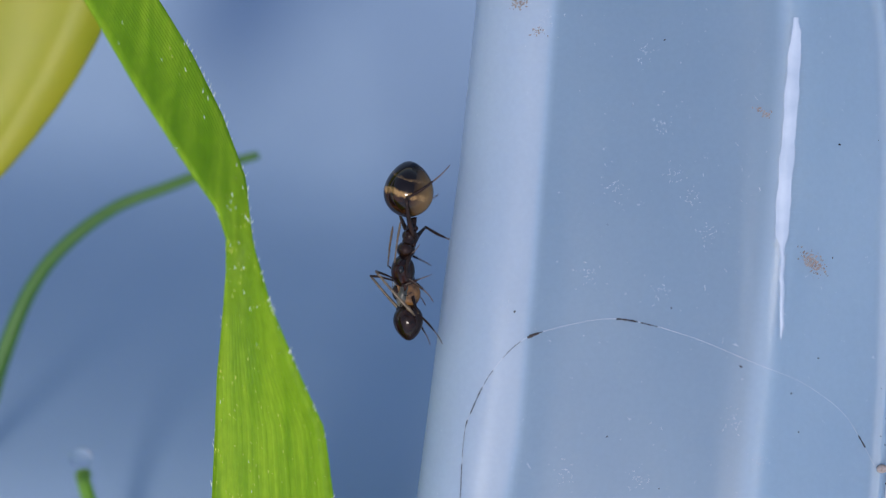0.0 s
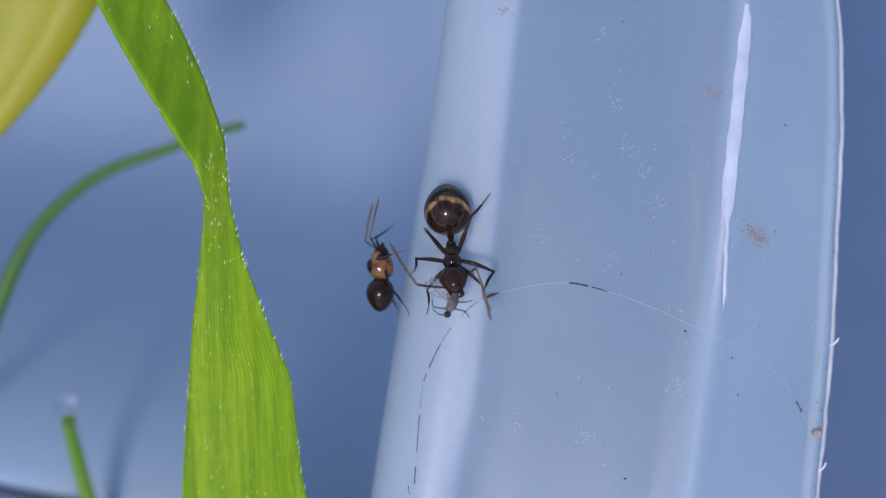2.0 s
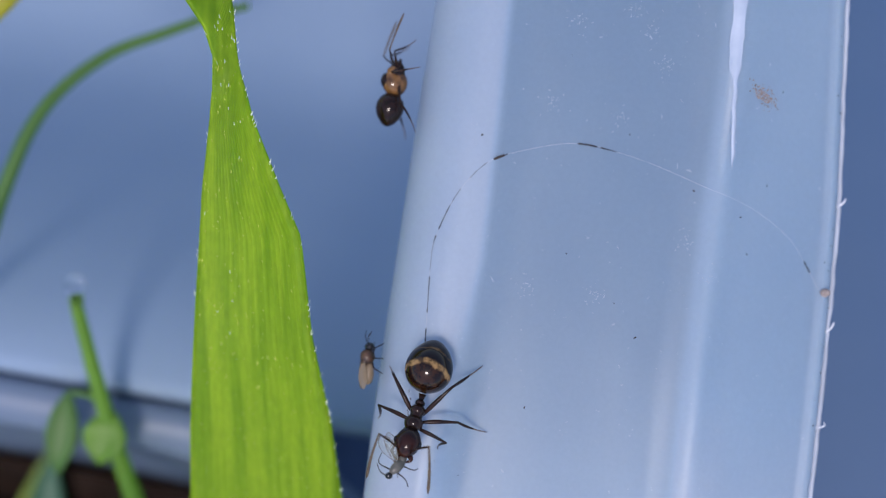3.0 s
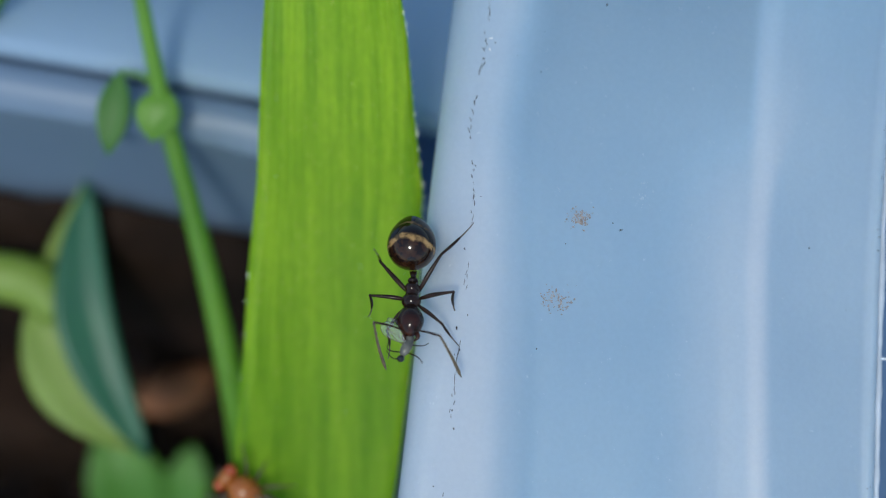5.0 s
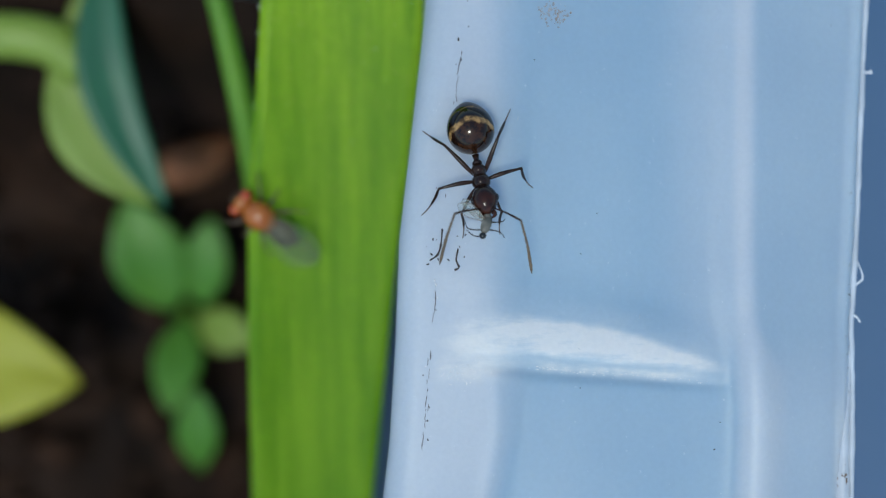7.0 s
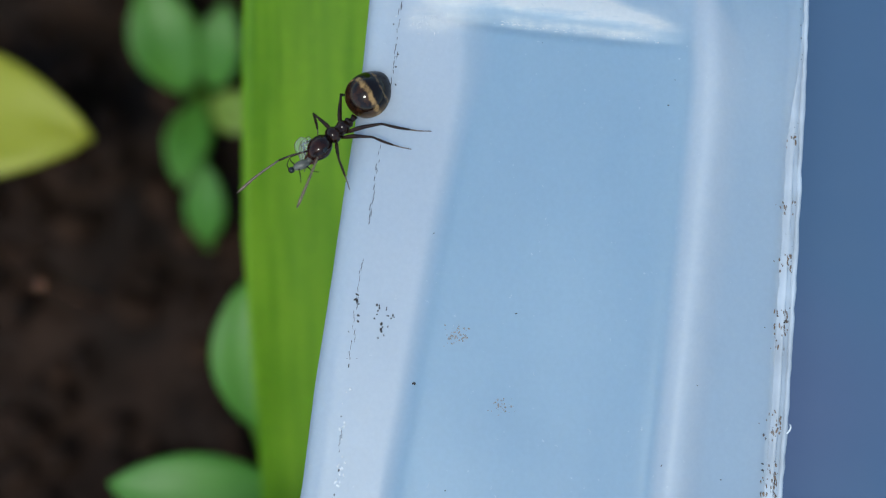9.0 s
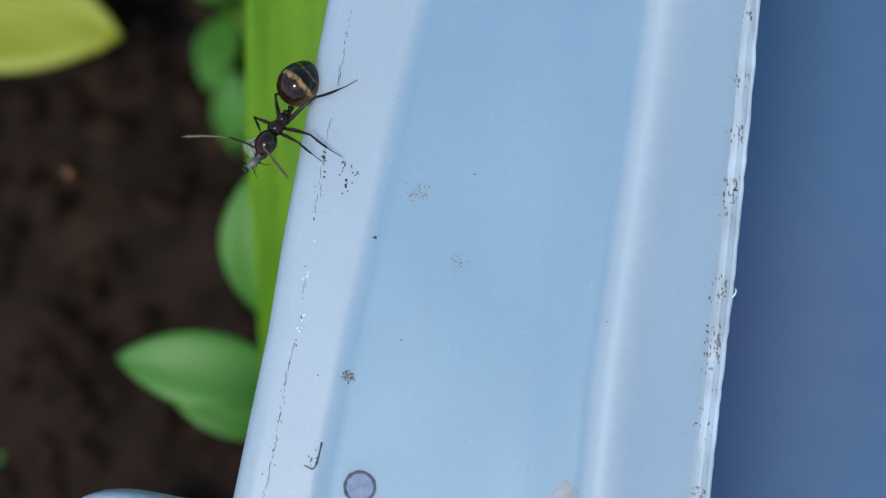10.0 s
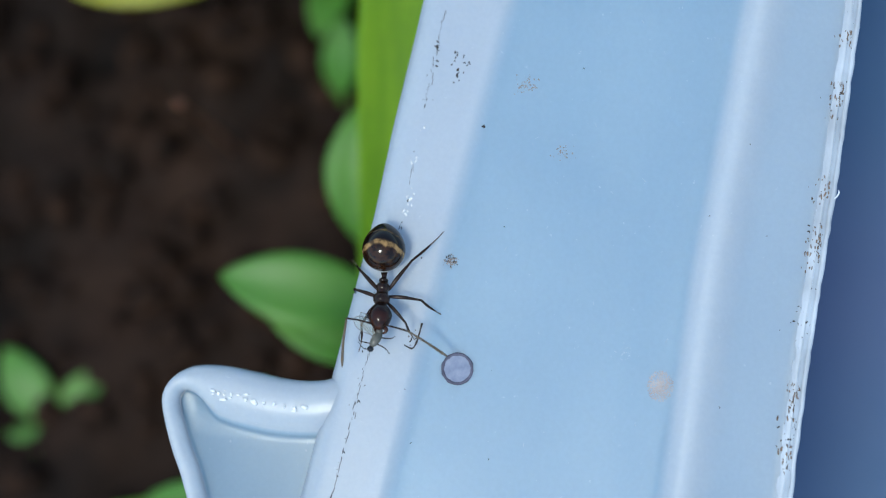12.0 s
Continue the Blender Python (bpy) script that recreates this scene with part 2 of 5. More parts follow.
GNAT = flat("buff gnat cuticle", (0.16, 0.11, 0.06), (0.30, 0.22, 0.13), 3000, 0.4).m
PREY = flat("grey prey", (0.05, 0.05, 0.04), (0.17, 0.16, 0.13), 3500, 0.35).m


def wing_material(name, colour, share):
    m = Mat(name)
    m.set(Base_Color=colour, Roughness=0.4, IOR=1.3, Specular_IOR_Level=0.3)
    clear = m.node("ShaderNodeBsdfTransparent")
    mx = m.node("ShaderNodeMixShader", Fac=share, i1=clear.outputs[0], i2=m.b.outputs[0])
    m.put(m.out, "Surface", mx.outputs[0])
    return m.m


def water_material():
    m = Mat("water drop")
    m.set(Base_Color=(1, 1, 1, 1), Roughness=0.02, IOR=1.33, Transmission_Weight=1.0)
    return m.m


def cloth_material():
    m = Mat("blue painted bench")
    big = m.noise(9, 3)
    col = m.mix(m.ramp(m.noise(22, 3), (0.45, (0, 0, 0)), (0.75, (1, 1, 1))), (0.055, 0.115, 0.215), (0.075, 0.135, 0.24))
    col = m.mix(m.ramp(big, (0.62, (0, 0, 0)), (0.76, (0.5,) * 3)), col, (0.14, 0.07, 0.20))
    m.set(Base_Color=col, Roughness=0.6)
    m.bump(m.noise(300, 4), 0.3, 0.0005)
    return m.m


WING = wing_material("clear insect wing", (0.42, 0.46, 0.40, 1), 0.34)
BUFF_WING = wing_material("buff insect wing", (0.27, 0.20, 0.12, 1), 0.7)
SMOKY = wing_material("smoky insect wing", (0.10, 0.12, 0.08, 1), 0.32)
WATER = water_material()
BENCH = cloth_material()


# ---------------------------------------------------------------- building
def thing(name, at, label, category, group="", kind=""):
    """An Empty at a place of the plan, which carries parts."""
    ob = new(name)
    ob.location = PLAN @ Vector(at)
    ob.empty_display_size = 0.002
    return tagged(ob, label, category, group, kind)


def smooth(me):
    me.polygons.foreach_set("use_smooth", [True] * len(me.polygons))


def part(name, bm, material, parent=None, label="", space=PLAN, round_=True):
    """One mesh object from a bmesh in plan (or own) millimetres."""
    bmesh.ops.recalc_face_normals(bm, faces=bm.faces)
    bm.transform(space)
    up = parent
    while up and space is PLAN:
        bm.transform(Matrix.Translation(-up.location))
        up = up.parent
    me = bpy.data.meshes.new(name)
    bm.to_mesh(me)
    bm.free()
    if round_:
        smooth(me)
    me.materials.append(material)
    ob = new(name, me)
    ob.parent = parent
    return tagged(ob, label)


def lerp_table(y, table):
    """Smooth look-up in a table of (y, value) with falling y."""
    ys = [-p[0] for p in table]
    return float(np.interp(-y, ys, [p[1] for p in table]))


def step(a, b, x):
    k = min(1.0, max(0.0, (x - a) / (b - a)))
    return k * k * (3 - 2 * k)


def tube(bm, pts, radii, sides=7):
    """A tapered round rod through points."""
    pts = [Vector(p) for p in pts]
    rings = []
    for i, p in enumerate(pts):
        d = (pts[min(i + 1, len(pts) - 1)] - pts[max(i - 1, 0)]).normalized()
        a = d.orthogonal().normalized() if not rings else (ref - d * ref.dot(d)).normalized()
        ref = a
        b = d.cross(a)
        r = radii[i] if i < len(radii) else radii[-1]
        rings.append([bm.verts.new(p + (a * math.cos(k) + b * math.sin(k)) * r) for k in (6.28318 * j / sides for j in range(sides))])
    for q, w in zip(rings, rings[1:]):
        for j in range(sides):
            bm.faces.new((q[j], q[(j + 1) % sides], w[(j + 1) % sides], w[j]))
    bm.faces.new(rings[0][::-1])
    bm.faces.new(rings[-1])
    return bm


def spline(pts, n):
    """n points on a smooth curve through pts."""
    p = [Vector(q) for q in pts]
    p = [2 * p[0] - p[1], *p, 2 * p[-1] - p[-2]]
    out = []
    for k in range(n):
        u = k / (n - 1) * (len(p) - 3)
        i = min(int(u), len(p) - 4)
        f = u - i
        a, b, c, d = p[i:i + 4]
        out.append(0.5 * (2 * b + (c - a) * f + (2 * a - 5 * b + 4 * c - d) * f * f + (3 * b - a - 3 * c + d) * f ** 3))
    return out


def ball(bm, at, size, rot=None, seg=16, shape=None):
    """An ellipsoid with half axes size; shape(v) may bend the unit ball first."""
    made = bmesh.ops.create_uvsphere(bm, u_segments=seg, v_segments=max(6, seg * 2 // 3), radius=1)["verts"]
    m = Matrix.Translation(at) @ (rot or Matrix()) @ Matrix.Diagonal((*size, 1))
    for v in made:
        if shape:
            v.co = shape(v.co.copy())
        v.co = m @ v.co
    return bm


def crumbs(name, spots, material, parent, label="", seed=1):
    """Many tiny uneven grains in one mesh; spots: (x, y, z, half length, half width, angle)."""
    rnd = random.Random(seed)
    bm = bmesh.new()
    for x, y, z, a, b, ang in spots:
        n0 = len(bm.verts)
        made = bmesh.ops.create_icosphere(bm, subdivisions=1, radius=1)["verts"]
        m = Matrix.Translation((x, y, z)) @ Matrix.Rotation(ang, 4, "Z") @ Matrix.Diagonal((a, b, b * 0.6, 1))
        for v in made:
            v.co = m @ (v.co * rnd.uniform(0.6, 1.25))
    ob = part(name, bm, material, parent, label)
    ob["kind"] = "stuff"
    return ob


# ---------------------------------------------------------------- bench, pot and soil
def bench():
    bm = bmesh.new()
    n, r = 40, 3000.0
    grid = [[bm.verts.new((math.copysign(abs(i / 20 - 1) ** 3, i - 20) * r, math.copysign(abs(j / 20 - 1) ** 3, j - 20) * r, 0)) for i in range(n + 1)] for j in range(n + 1)]
    for j in range(n):
        for i in range(n):
            bm.faces.new((grid[j][i], grid[j][i + 1], grid[j + 1][i + 1], grid[j + 1][i]))
    ob = part("ground", bm, BENCH, None, "blue painted bench with faint purple patches", Matrix.Scale(0.001, 4))
    tagged(ob, kind="structure")
    md = ob.modifiers.new("thick", "SOLIDIFY")
    md.thickness, md.offset = 0.02, -1


POT_AT = pose(-0.0599, -0.0442, 0, 0, 0, -10.3)


def rounded(w, d, r, z, n=8):
    pts = []
    for cx, cy, a0 in ((w - r, d - r, 0), (-w + r, d - r, 90), (-w + r, -d + r, 180), (w - r, -d + r, 270)):
        for k in range(n + 1):
            a = radians(a0 + 90 * k / n)
            pts.append((cx + r * math.cos(a), cy + r * math.sin(a), z))
    return pts


def pot():
    """A shallow square pot of pale plastic with a turned-out rim."""
    root = new("plant_pot")
    root.matrix_basis = POT_AT
    tagged(root, "pale plastic plant pot filled with dark soil", "plant pot")
    loops = [(52, 42, 8, 0.0), (54, 44, 10, 24.5), (55.4, 45.4, 11, 25.6), (55.6, 45.6, 11, 26.8), (55.2, 45.2, 11, 27.3), (54.4, 44.4, 10, 27.2),
             (53.9, 43.9, 10, 26.6), (52.5, 42.5, 9, 16.0), (51, 41, 8, 2.0)]
    for name, lps, label in (("outer_wall", loops[:3], ""), ("rim", loops[2:7], "rounded turned-out rim"), ("inner_wall", loops[6:], "")):
        bm = bmesh.new()
        rings = [[bm.verts.new(p) for p in rounded(*lp)] for lp in lps]
        n = len(rings[0])
        for a, b in zip(rings, rings[1:]):
            for j in range(n):
                bm.faces.new((a[j], a[(j + 1) % n], b[(j + 1) % n], b[j]))
        part(name, bm, POT, root, label, Matrix.Scale(0.001, 4))
    bm = bmesh.new()
    bm.faces.new([bm.verts.new((x, y, 0.4)) for x, y, z in rounded(51.5, 41.5, 8, 0)])
    part("base", bm, POT, root, "", Matrix.Scale(0.001, 4))


def cloth():
    """A pale blue cloth folded thick on the bench beyond the pot."""
    bm = bmesh.new()
    nx, ny = 60, 50
    rows = []
    for j in range(ny + 1):
        row = []
        for i in range(nx + 1):
            x, y = -190 + 200 * i / nx, -6.7 + 190 * (j / ny) ** 1.5
            row.append(bm.verts.new((x + 1.2 * noise.noise((y / 12, 3, 1)) * (i == nx), y - 0.18 * (x + 10), 27.4 - 23.0 * step(-6.9, 13, y) + 0.5 * noise.noise((x / 40, y / 40, 2)))))
        rows.append(row)
    for j in range(ny):
        for i in range(nx):
            bm.faces.new((rows[j][i], rows[j][i + 1], rows[j + 1][i + 1], rows[j + 1][i]))
    ob = part("cloth", bm, CLOTH, None, "pale blue cloth sloping from the pot rim to the bench", Matrix.Scale(0.001, 4))
    tagged(ob, category="cloth")
    md = ob.modifiers.new("thick", "SOLIDIFY")
    md.thickness, md.offset = 0.0012, -1


def soil_height(x, y):
    """The soil's height in the pot: heaped towards the far wall."""
    return 3.6 + 16.4 * step(35, 42.5, y) + 1.6 * noise.noise((x / 9, y / 9, 3)) + 1.2 * noise.noise((x / 3.2, y / 3.2, 9))


def soil():
    bm = bmesh.new()
    nx, ny = 150, 120
    rows = []
    for j in range(ny + 1):
        row = []
        for i in range(nx + 1):
            x, y = (i / nx - 0.5) * 105.2, (j / ny - 0.5) * 85.2
            row.append(bm.verts.new((x, y, soil_height(x, y) + 0.7 * noise.noise((x / 1.4, y / 1.4, 5)))))
        rows.append(row)
    for j in range(ny):
        for i in range(nx):
            bm.faces.new((rows[j][i], rows[j][i + 1], rows[j + 1][i + 1], rows[j + 1][i]))
    ob = part("soil", bm, SOIL, None, "dark crumbly moist potting soil in the pot", Matrix.Scale(0.001, 4))
    ob.matrix_basis = POT_AT
    tagged(ob, kind="structure")
    rnd = random.Random(4)
    bm = bmesh.new()
    for _ in range(900):
        x, y = rnd.uniform(10, 49), rnd.uniform(-39, 39)
        made = bmesh.ops.create_icosphere(bm, subdivisions=1, radius=rnd.uniform(0.25, 1.2))["verts"]
        sq = Matrix.Rotation(rnd.uniform(0, 6.28), 4, "Z") @ Matrix.Diagonal((rnd.uniform(0.7, 1.7), 1, 0.7, 1))
        for v in made:
            v.co = sq @ (v.co * rnd.uniform(0.7, 1.2)) + Vector((x, y, soil_height(x, y) + 0.2))
    ob = part("soil_crumbs", bm, CRUMB, None, "loose dark soil crumbs and bark bits", Matrix.Scale(0.001, 4))
    ob.matrix_basis = POT_AT
    tagged(ob, category="soil crumbs", kind="stuff")


# ---------------------------------------------------------------- plastic strip
LEFT = [(22.00, 3.13), (7.00, 1.13), (4.00, 0.73), (1.00, 0.24), (-2.00, -0.22), (-5.00, -0.69), (-8.00, -1.13), (-11.00, -1.52), (-14.00, -1.91), (-17.00,
         -2.19), (-20.00, -2.56), (-23.00, -2.94), (-26.00, -3.08), (-29.00, -3.29), (-32.00, -3.68), (-35.00, -4.02), (-38.00, -4.40), (-41.00, -4.68),
         (-44.00, -5.11), (-47.00, -5.53), (-50.00, -5.95), (-53.00, -6.36), (-70.00, -8.71)]
RIGHT = [(22.00, 11.76), (7.00, 12.96), (4.00, 12.97), (1.00, 12.80), (-2.00, 12.65), (-5.00, 12.36), (-8.00, 12.01), (-11.00, 11.64), (-14.00, 11.31),
         (-17.00, 11.08), (-20.00, 10.87), (-23.00, 10.68), (-26.00, 10.42), (-29.00, 10.27), (-32.00, 10.19), (-35.00, 10.04), (-38.00, 9.91), (-41.00, 9.71),
         (-44.00, 9.53), (-47.00, 9.40), (-50.00, 9.33), (-53.00, 9.26), (-70.00, 8.86)]
PANEL = [(25.28, 4.17), (8.47, 3.47), (1.27, 2.68), (-3.69, 2.08), (-11.55, 0.23), (-17.39, 0.19), (-24.45, -0.11), (-28.42, 0.15), (-33.43, -0.82), (-41.54,
         -2.10), (-47.53, -2.85), (-57.49, -4.04), (-69.47, -5.82)]
RIDGE = [(25.27, 10.06), (7.47, 10.06), (1.57, 9.46), (-6.69, 8.28), (-12.57, 7.76), (-15.45, 7.44), (-23.56, 7.23), (-28.53, 7.35), (-33.51, 6.96), (-41.63,
         6.20), (-48.62, 5.90), (-57.60, 5.19), (-69.58, 3.80)]


# The whitened wedge over the cross bar: its upper and lower bounds along x.
WEDGE_TOP = [(1.7, -25.75), (1.43, -25.55), (0.49, -25.24), (-1.10, -25.36), (-3.49, -25.81), (-5.10, -26.32), (-6.9, -26.95)]
WEDGE_LOW = [(1.7, -26.1), (1.28, -26.28), (-1.11, -26.32), (-2.70, -26.58), (-5.10, -26.72), (-6.9, -27.02)]


def face_height(x, y):
    """Height of the strip's face."""
    left, right, pl, pr = (lerp_table(y, t) for t in (LEFT, RIGHT, PANEL, RIDGE))
    low = step(-10.6, -21.5, y)
    deep = step(-25.0, -28.2, y)
    r = 1.9 * (1 - low) + 0.7 * low
    z = 0.0
    d = max(0.0, x - left)
    if d < r:
        z -= r * (1 - math.sqrt(max(0.0, 1 - (1 - d / r) ** 2)))
    z -= (0.20 - 0.14 * step(-12, -4, y) - 0.08 * deep) * step(pl - 0.4, pl + 0.5 + 0.5 * (1 - deep), x) * (1 - step(pr - 1.3 + 0.6 * deep, pr - 0.1, x))
    swell = min(9.0, max(0.0, y + 1.5))
    mid_run = step(-8, -13, y) * (1 - step(-25.2, -27.2, y))
    z += ((0.14 + 0.16 * step(-9, -14, y)) * (1 - 0.75 * mid_run) + 0.02 * swell) * math.exp(-((x - pr - 0.1) / (0.42 + 0.06 * swell + 0.12 * deep)) ** 2)
    z -= (1.2 - 0.45 * deep) * step(pr - 0.4, right + 0.6, x)
    z += 0.16 * math.exp(-((x - right + 0.22) / 0.16) ** 2)
    if -29.5 < y < -22:
        top, low = lerp_table(-x, WEDGE_TOP), lerp_table(-x, WEDGE_LOW)
        foot = -26.86 - 0.086 * (x - 1.27)
        ends = step(pl - 1.5, pl + 0.5, x) * (1 - step(pr - 3.6, pr - 0.2, x))
        z += ends * 0.30 * step(top + 1.5, low + 0.1, y) * (1 - step(low, foot - 0.05, y))
        z -= 0.10 * ends * math.exp(-((y - foot + 0.12) / 0.14) ** 2)
    z += 0.025 * deep * math.exp(-((x - pl + 0.25) / 0.2) ** 2)
    z += 0.05 * noise.noise((x / 3.0, y / 9.0, 2)) + 0.005 * noise.noise((x / 0.8, y / 6.0, 7))
    return z


def strip_body(root):
    """A shell of drawn plastic with rolled edges, a sunken panel, a cross bar and side walls."""
    bm = bmesh.new()
    thin = bm.verts.layers.float.new("thin")
    ripple = bm.verts.layers.float.new("ripple")
    white = bm.verts.layers.float.new("whitened")
    ys, y = [], 22.0
    while y >= -70:
        ys.append(y)
        y -= 0.09 if -28.2 < y < -24.4 else 0.45
    rings, n = [], 110
    for y in ys:
        left, right = lerp_table(y, LEFT), lerp_table(y, RIGHT)
        burr = 0.035 * noise.noise((y * 1.3, 4, 0)) + 0.03 * noise.noise((y * 4.0, 1, 0))
        right += burr
        low = step(-10.6, -21.5, y)
        outer = [(left + 0.25, -3.4), (left + 0.06, -2.7), (left, -2.05 + 0.9 * low)]
        for k in range(n + 1):
            u = k / n
            x = left + (right - left) * (u if 0.16 < u < 0.9 else (0.16 * (u / 0.16) ** 1.7 if u <= 0.16 else 1 - 0.1 * ((1 - u) / 0.1) ** 1.5))
            outer.append((x, face_height(x, y)))
        zr = outer[-1][1]
        outer += [(right + 0.03, zr - 0.2), (right + 0.02, zr - 0.55), (right - 0.02, zr - 1.5)]
        inner = [(right - 0.75, zr - 1.5), (right - 0.8, zr - 0.9)]
        for k in range(10):
            x = right - 0.9 + (left + 0.9 - right + 0.9) * k / 9
            inner.append((x, min(face_height(x, y), 0.0) - 0.85))
        inner += [(left + 0.85, -2.0), (left + 1.0, -3.4)]
        rings.append([bm.verts.new((px, y, pz)) for px, pz in outer + inner])
        pl, pr = lerp_table(y, PANEL), lerp_table(y, RIDGE)
        for v in rings[-1]:
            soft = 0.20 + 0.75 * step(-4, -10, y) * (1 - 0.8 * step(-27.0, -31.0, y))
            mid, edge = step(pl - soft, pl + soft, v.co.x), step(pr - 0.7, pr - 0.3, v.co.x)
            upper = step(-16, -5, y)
            # Mid run: the ridge step's lit and shaded sides are painted into this tone.
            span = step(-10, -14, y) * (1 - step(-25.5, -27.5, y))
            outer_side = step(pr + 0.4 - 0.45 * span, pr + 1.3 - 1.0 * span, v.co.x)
            lit_side = span * step(pr - 3.2, pr - 0.5, v.co.x) * (1 - edge)
            v[thin] = (0.6 * mid * (1 - edge) * (1 - 0.55 * lit_side) + (0.27 + 0.12 * span) * outer_side) * (1 - upper) + (0.34 + 0.64 * mid - 0.30 * edge) * upper
            x = v.co.x
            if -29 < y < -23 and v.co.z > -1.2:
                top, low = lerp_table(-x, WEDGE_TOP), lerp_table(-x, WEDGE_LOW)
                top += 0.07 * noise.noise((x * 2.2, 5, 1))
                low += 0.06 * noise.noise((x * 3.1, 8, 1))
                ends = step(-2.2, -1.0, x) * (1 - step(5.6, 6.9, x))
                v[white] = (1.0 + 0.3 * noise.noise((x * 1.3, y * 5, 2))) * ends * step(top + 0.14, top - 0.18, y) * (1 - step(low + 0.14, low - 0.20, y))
                # The foot's bright line: whitening with its sparkle painted in.
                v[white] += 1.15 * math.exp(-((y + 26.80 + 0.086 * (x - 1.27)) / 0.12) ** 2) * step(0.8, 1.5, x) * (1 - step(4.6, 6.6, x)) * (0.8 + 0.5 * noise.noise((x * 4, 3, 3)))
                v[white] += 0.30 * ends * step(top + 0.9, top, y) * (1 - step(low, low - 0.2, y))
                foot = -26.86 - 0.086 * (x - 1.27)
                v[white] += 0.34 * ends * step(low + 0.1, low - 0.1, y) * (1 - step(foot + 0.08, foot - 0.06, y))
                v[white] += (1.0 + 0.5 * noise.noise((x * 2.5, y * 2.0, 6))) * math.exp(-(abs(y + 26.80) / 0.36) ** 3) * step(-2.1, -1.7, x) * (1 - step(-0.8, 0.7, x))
                # A painted glint above the bar, near the seam.
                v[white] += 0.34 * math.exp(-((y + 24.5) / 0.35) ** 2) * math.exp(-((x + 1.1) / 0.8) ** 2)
            # Paler along the ridge and along the right rim.
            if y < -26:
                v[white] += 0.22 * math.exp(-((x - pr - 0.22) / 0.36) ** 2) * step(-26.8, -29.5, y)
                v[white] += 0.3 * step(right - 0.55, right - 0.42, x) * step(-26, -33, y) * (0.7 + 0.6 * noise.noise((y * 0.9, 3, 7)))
            v[ripple] = math.exp(-((v.co.x - pr - 0.05) / 0.36) ** 2) * step(-2.5, 1.5, y)
    m = len(rings[0])
    for a, b in zip(rings, rings[1:]):
        for j in range(m):
            bm.faces.new((a[j], a[(j + 1) % m], b[(j + 1) % m], b[j]))
    bm.faces.new(rings[0])
    bm.faces.new(rings[-1])
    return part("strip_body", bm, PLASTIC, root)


def strip_tab(root):
    """A rounded lug on the strip's edge: a thick rounded lip round a sunken web."""
    line = [(-4.49, -45.81), (-5.18, -46.32), (-5.89, -46.58), (-7.01, -46.63), (-8.15, -46.5), (-9.11, -46.43), (-10.04, -46.55), (-10.65, -46.99), (-10.91, -47.64), (-10.7, -48.47), (-10.33, -49.38), (-9.9, -50.24), (-8.97, -52.58), (-8.3, -54.65), (-7.31, -56.06), (-5.92, -56.47)]
    path = [p.to_2d() for p in spline([(x, y, 0) for x, y in line], 60)]
    core = Vector((-5.52, -51.05))
    bm = bmesh.new()
    thin = bm.verts.layers.float.new("thin")
    prof = [(0.0, -2.0), (0.0, -0.55), (0.05, -0.28), (0.16, -0.12), (0.36, -0.05), (0.75, -0.10), (1.02, -0.20), (1.16, -0.40), (1.28, -0.50), (1.45, -0.52)]
    loops, norms = [], []
    for i, p in enumerate(path):
        t = path[min(i + 1, 59)] - path[max(i - 1, 0)]
        nrm = Vector((-t.y, t.x)).normalized()
        norms.append(nrm if nrm.dot(core - p) > 0 else -nrm)
    for i, p in enumerate(path):
        near = norms[max(0, i - 7):i + 8]
        nrm = sum(near, Vector((0, 0))) / len(near)
        wide = 1.45 - 0.90 * step(20, 29, i)
        col = [bm.verts.new((*(p + nrm * d * wide), z)) for d, z in prof]
        loops.append(col)
    for a, b in zip(loops, loops[1:]):
        for j in range(len(a) - 1):
            bm.faces.new((a[j], a[j + 1], b[j + 1], b[j]))
    bm.faces.new([c[-1] for c in loops])
    # The sunken web takes the darkest tone of the plastic.
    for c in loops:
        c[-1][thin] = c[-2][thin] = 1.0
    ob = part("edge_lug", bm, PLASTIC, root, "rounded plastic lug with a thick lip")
    md = ob.modifiers.new("thick", "SOLIDIFY")
    md.thickness, md.offset = 0.0006, -1
    rnd = random.Random(8)
    # Glints on the lip, put in as white grains.
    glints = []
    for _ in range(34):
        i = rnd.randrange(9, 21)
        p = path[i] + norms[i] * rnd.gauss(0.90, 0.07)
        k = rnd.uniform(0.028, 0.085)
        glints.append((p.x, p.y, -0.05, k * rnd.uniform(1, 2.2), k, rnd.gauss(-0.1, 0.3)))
    crumbs("lip_residue", glints, FLAKE_GLINT, ob, "white grains standing in for glints along the lip", 9)
    return ob


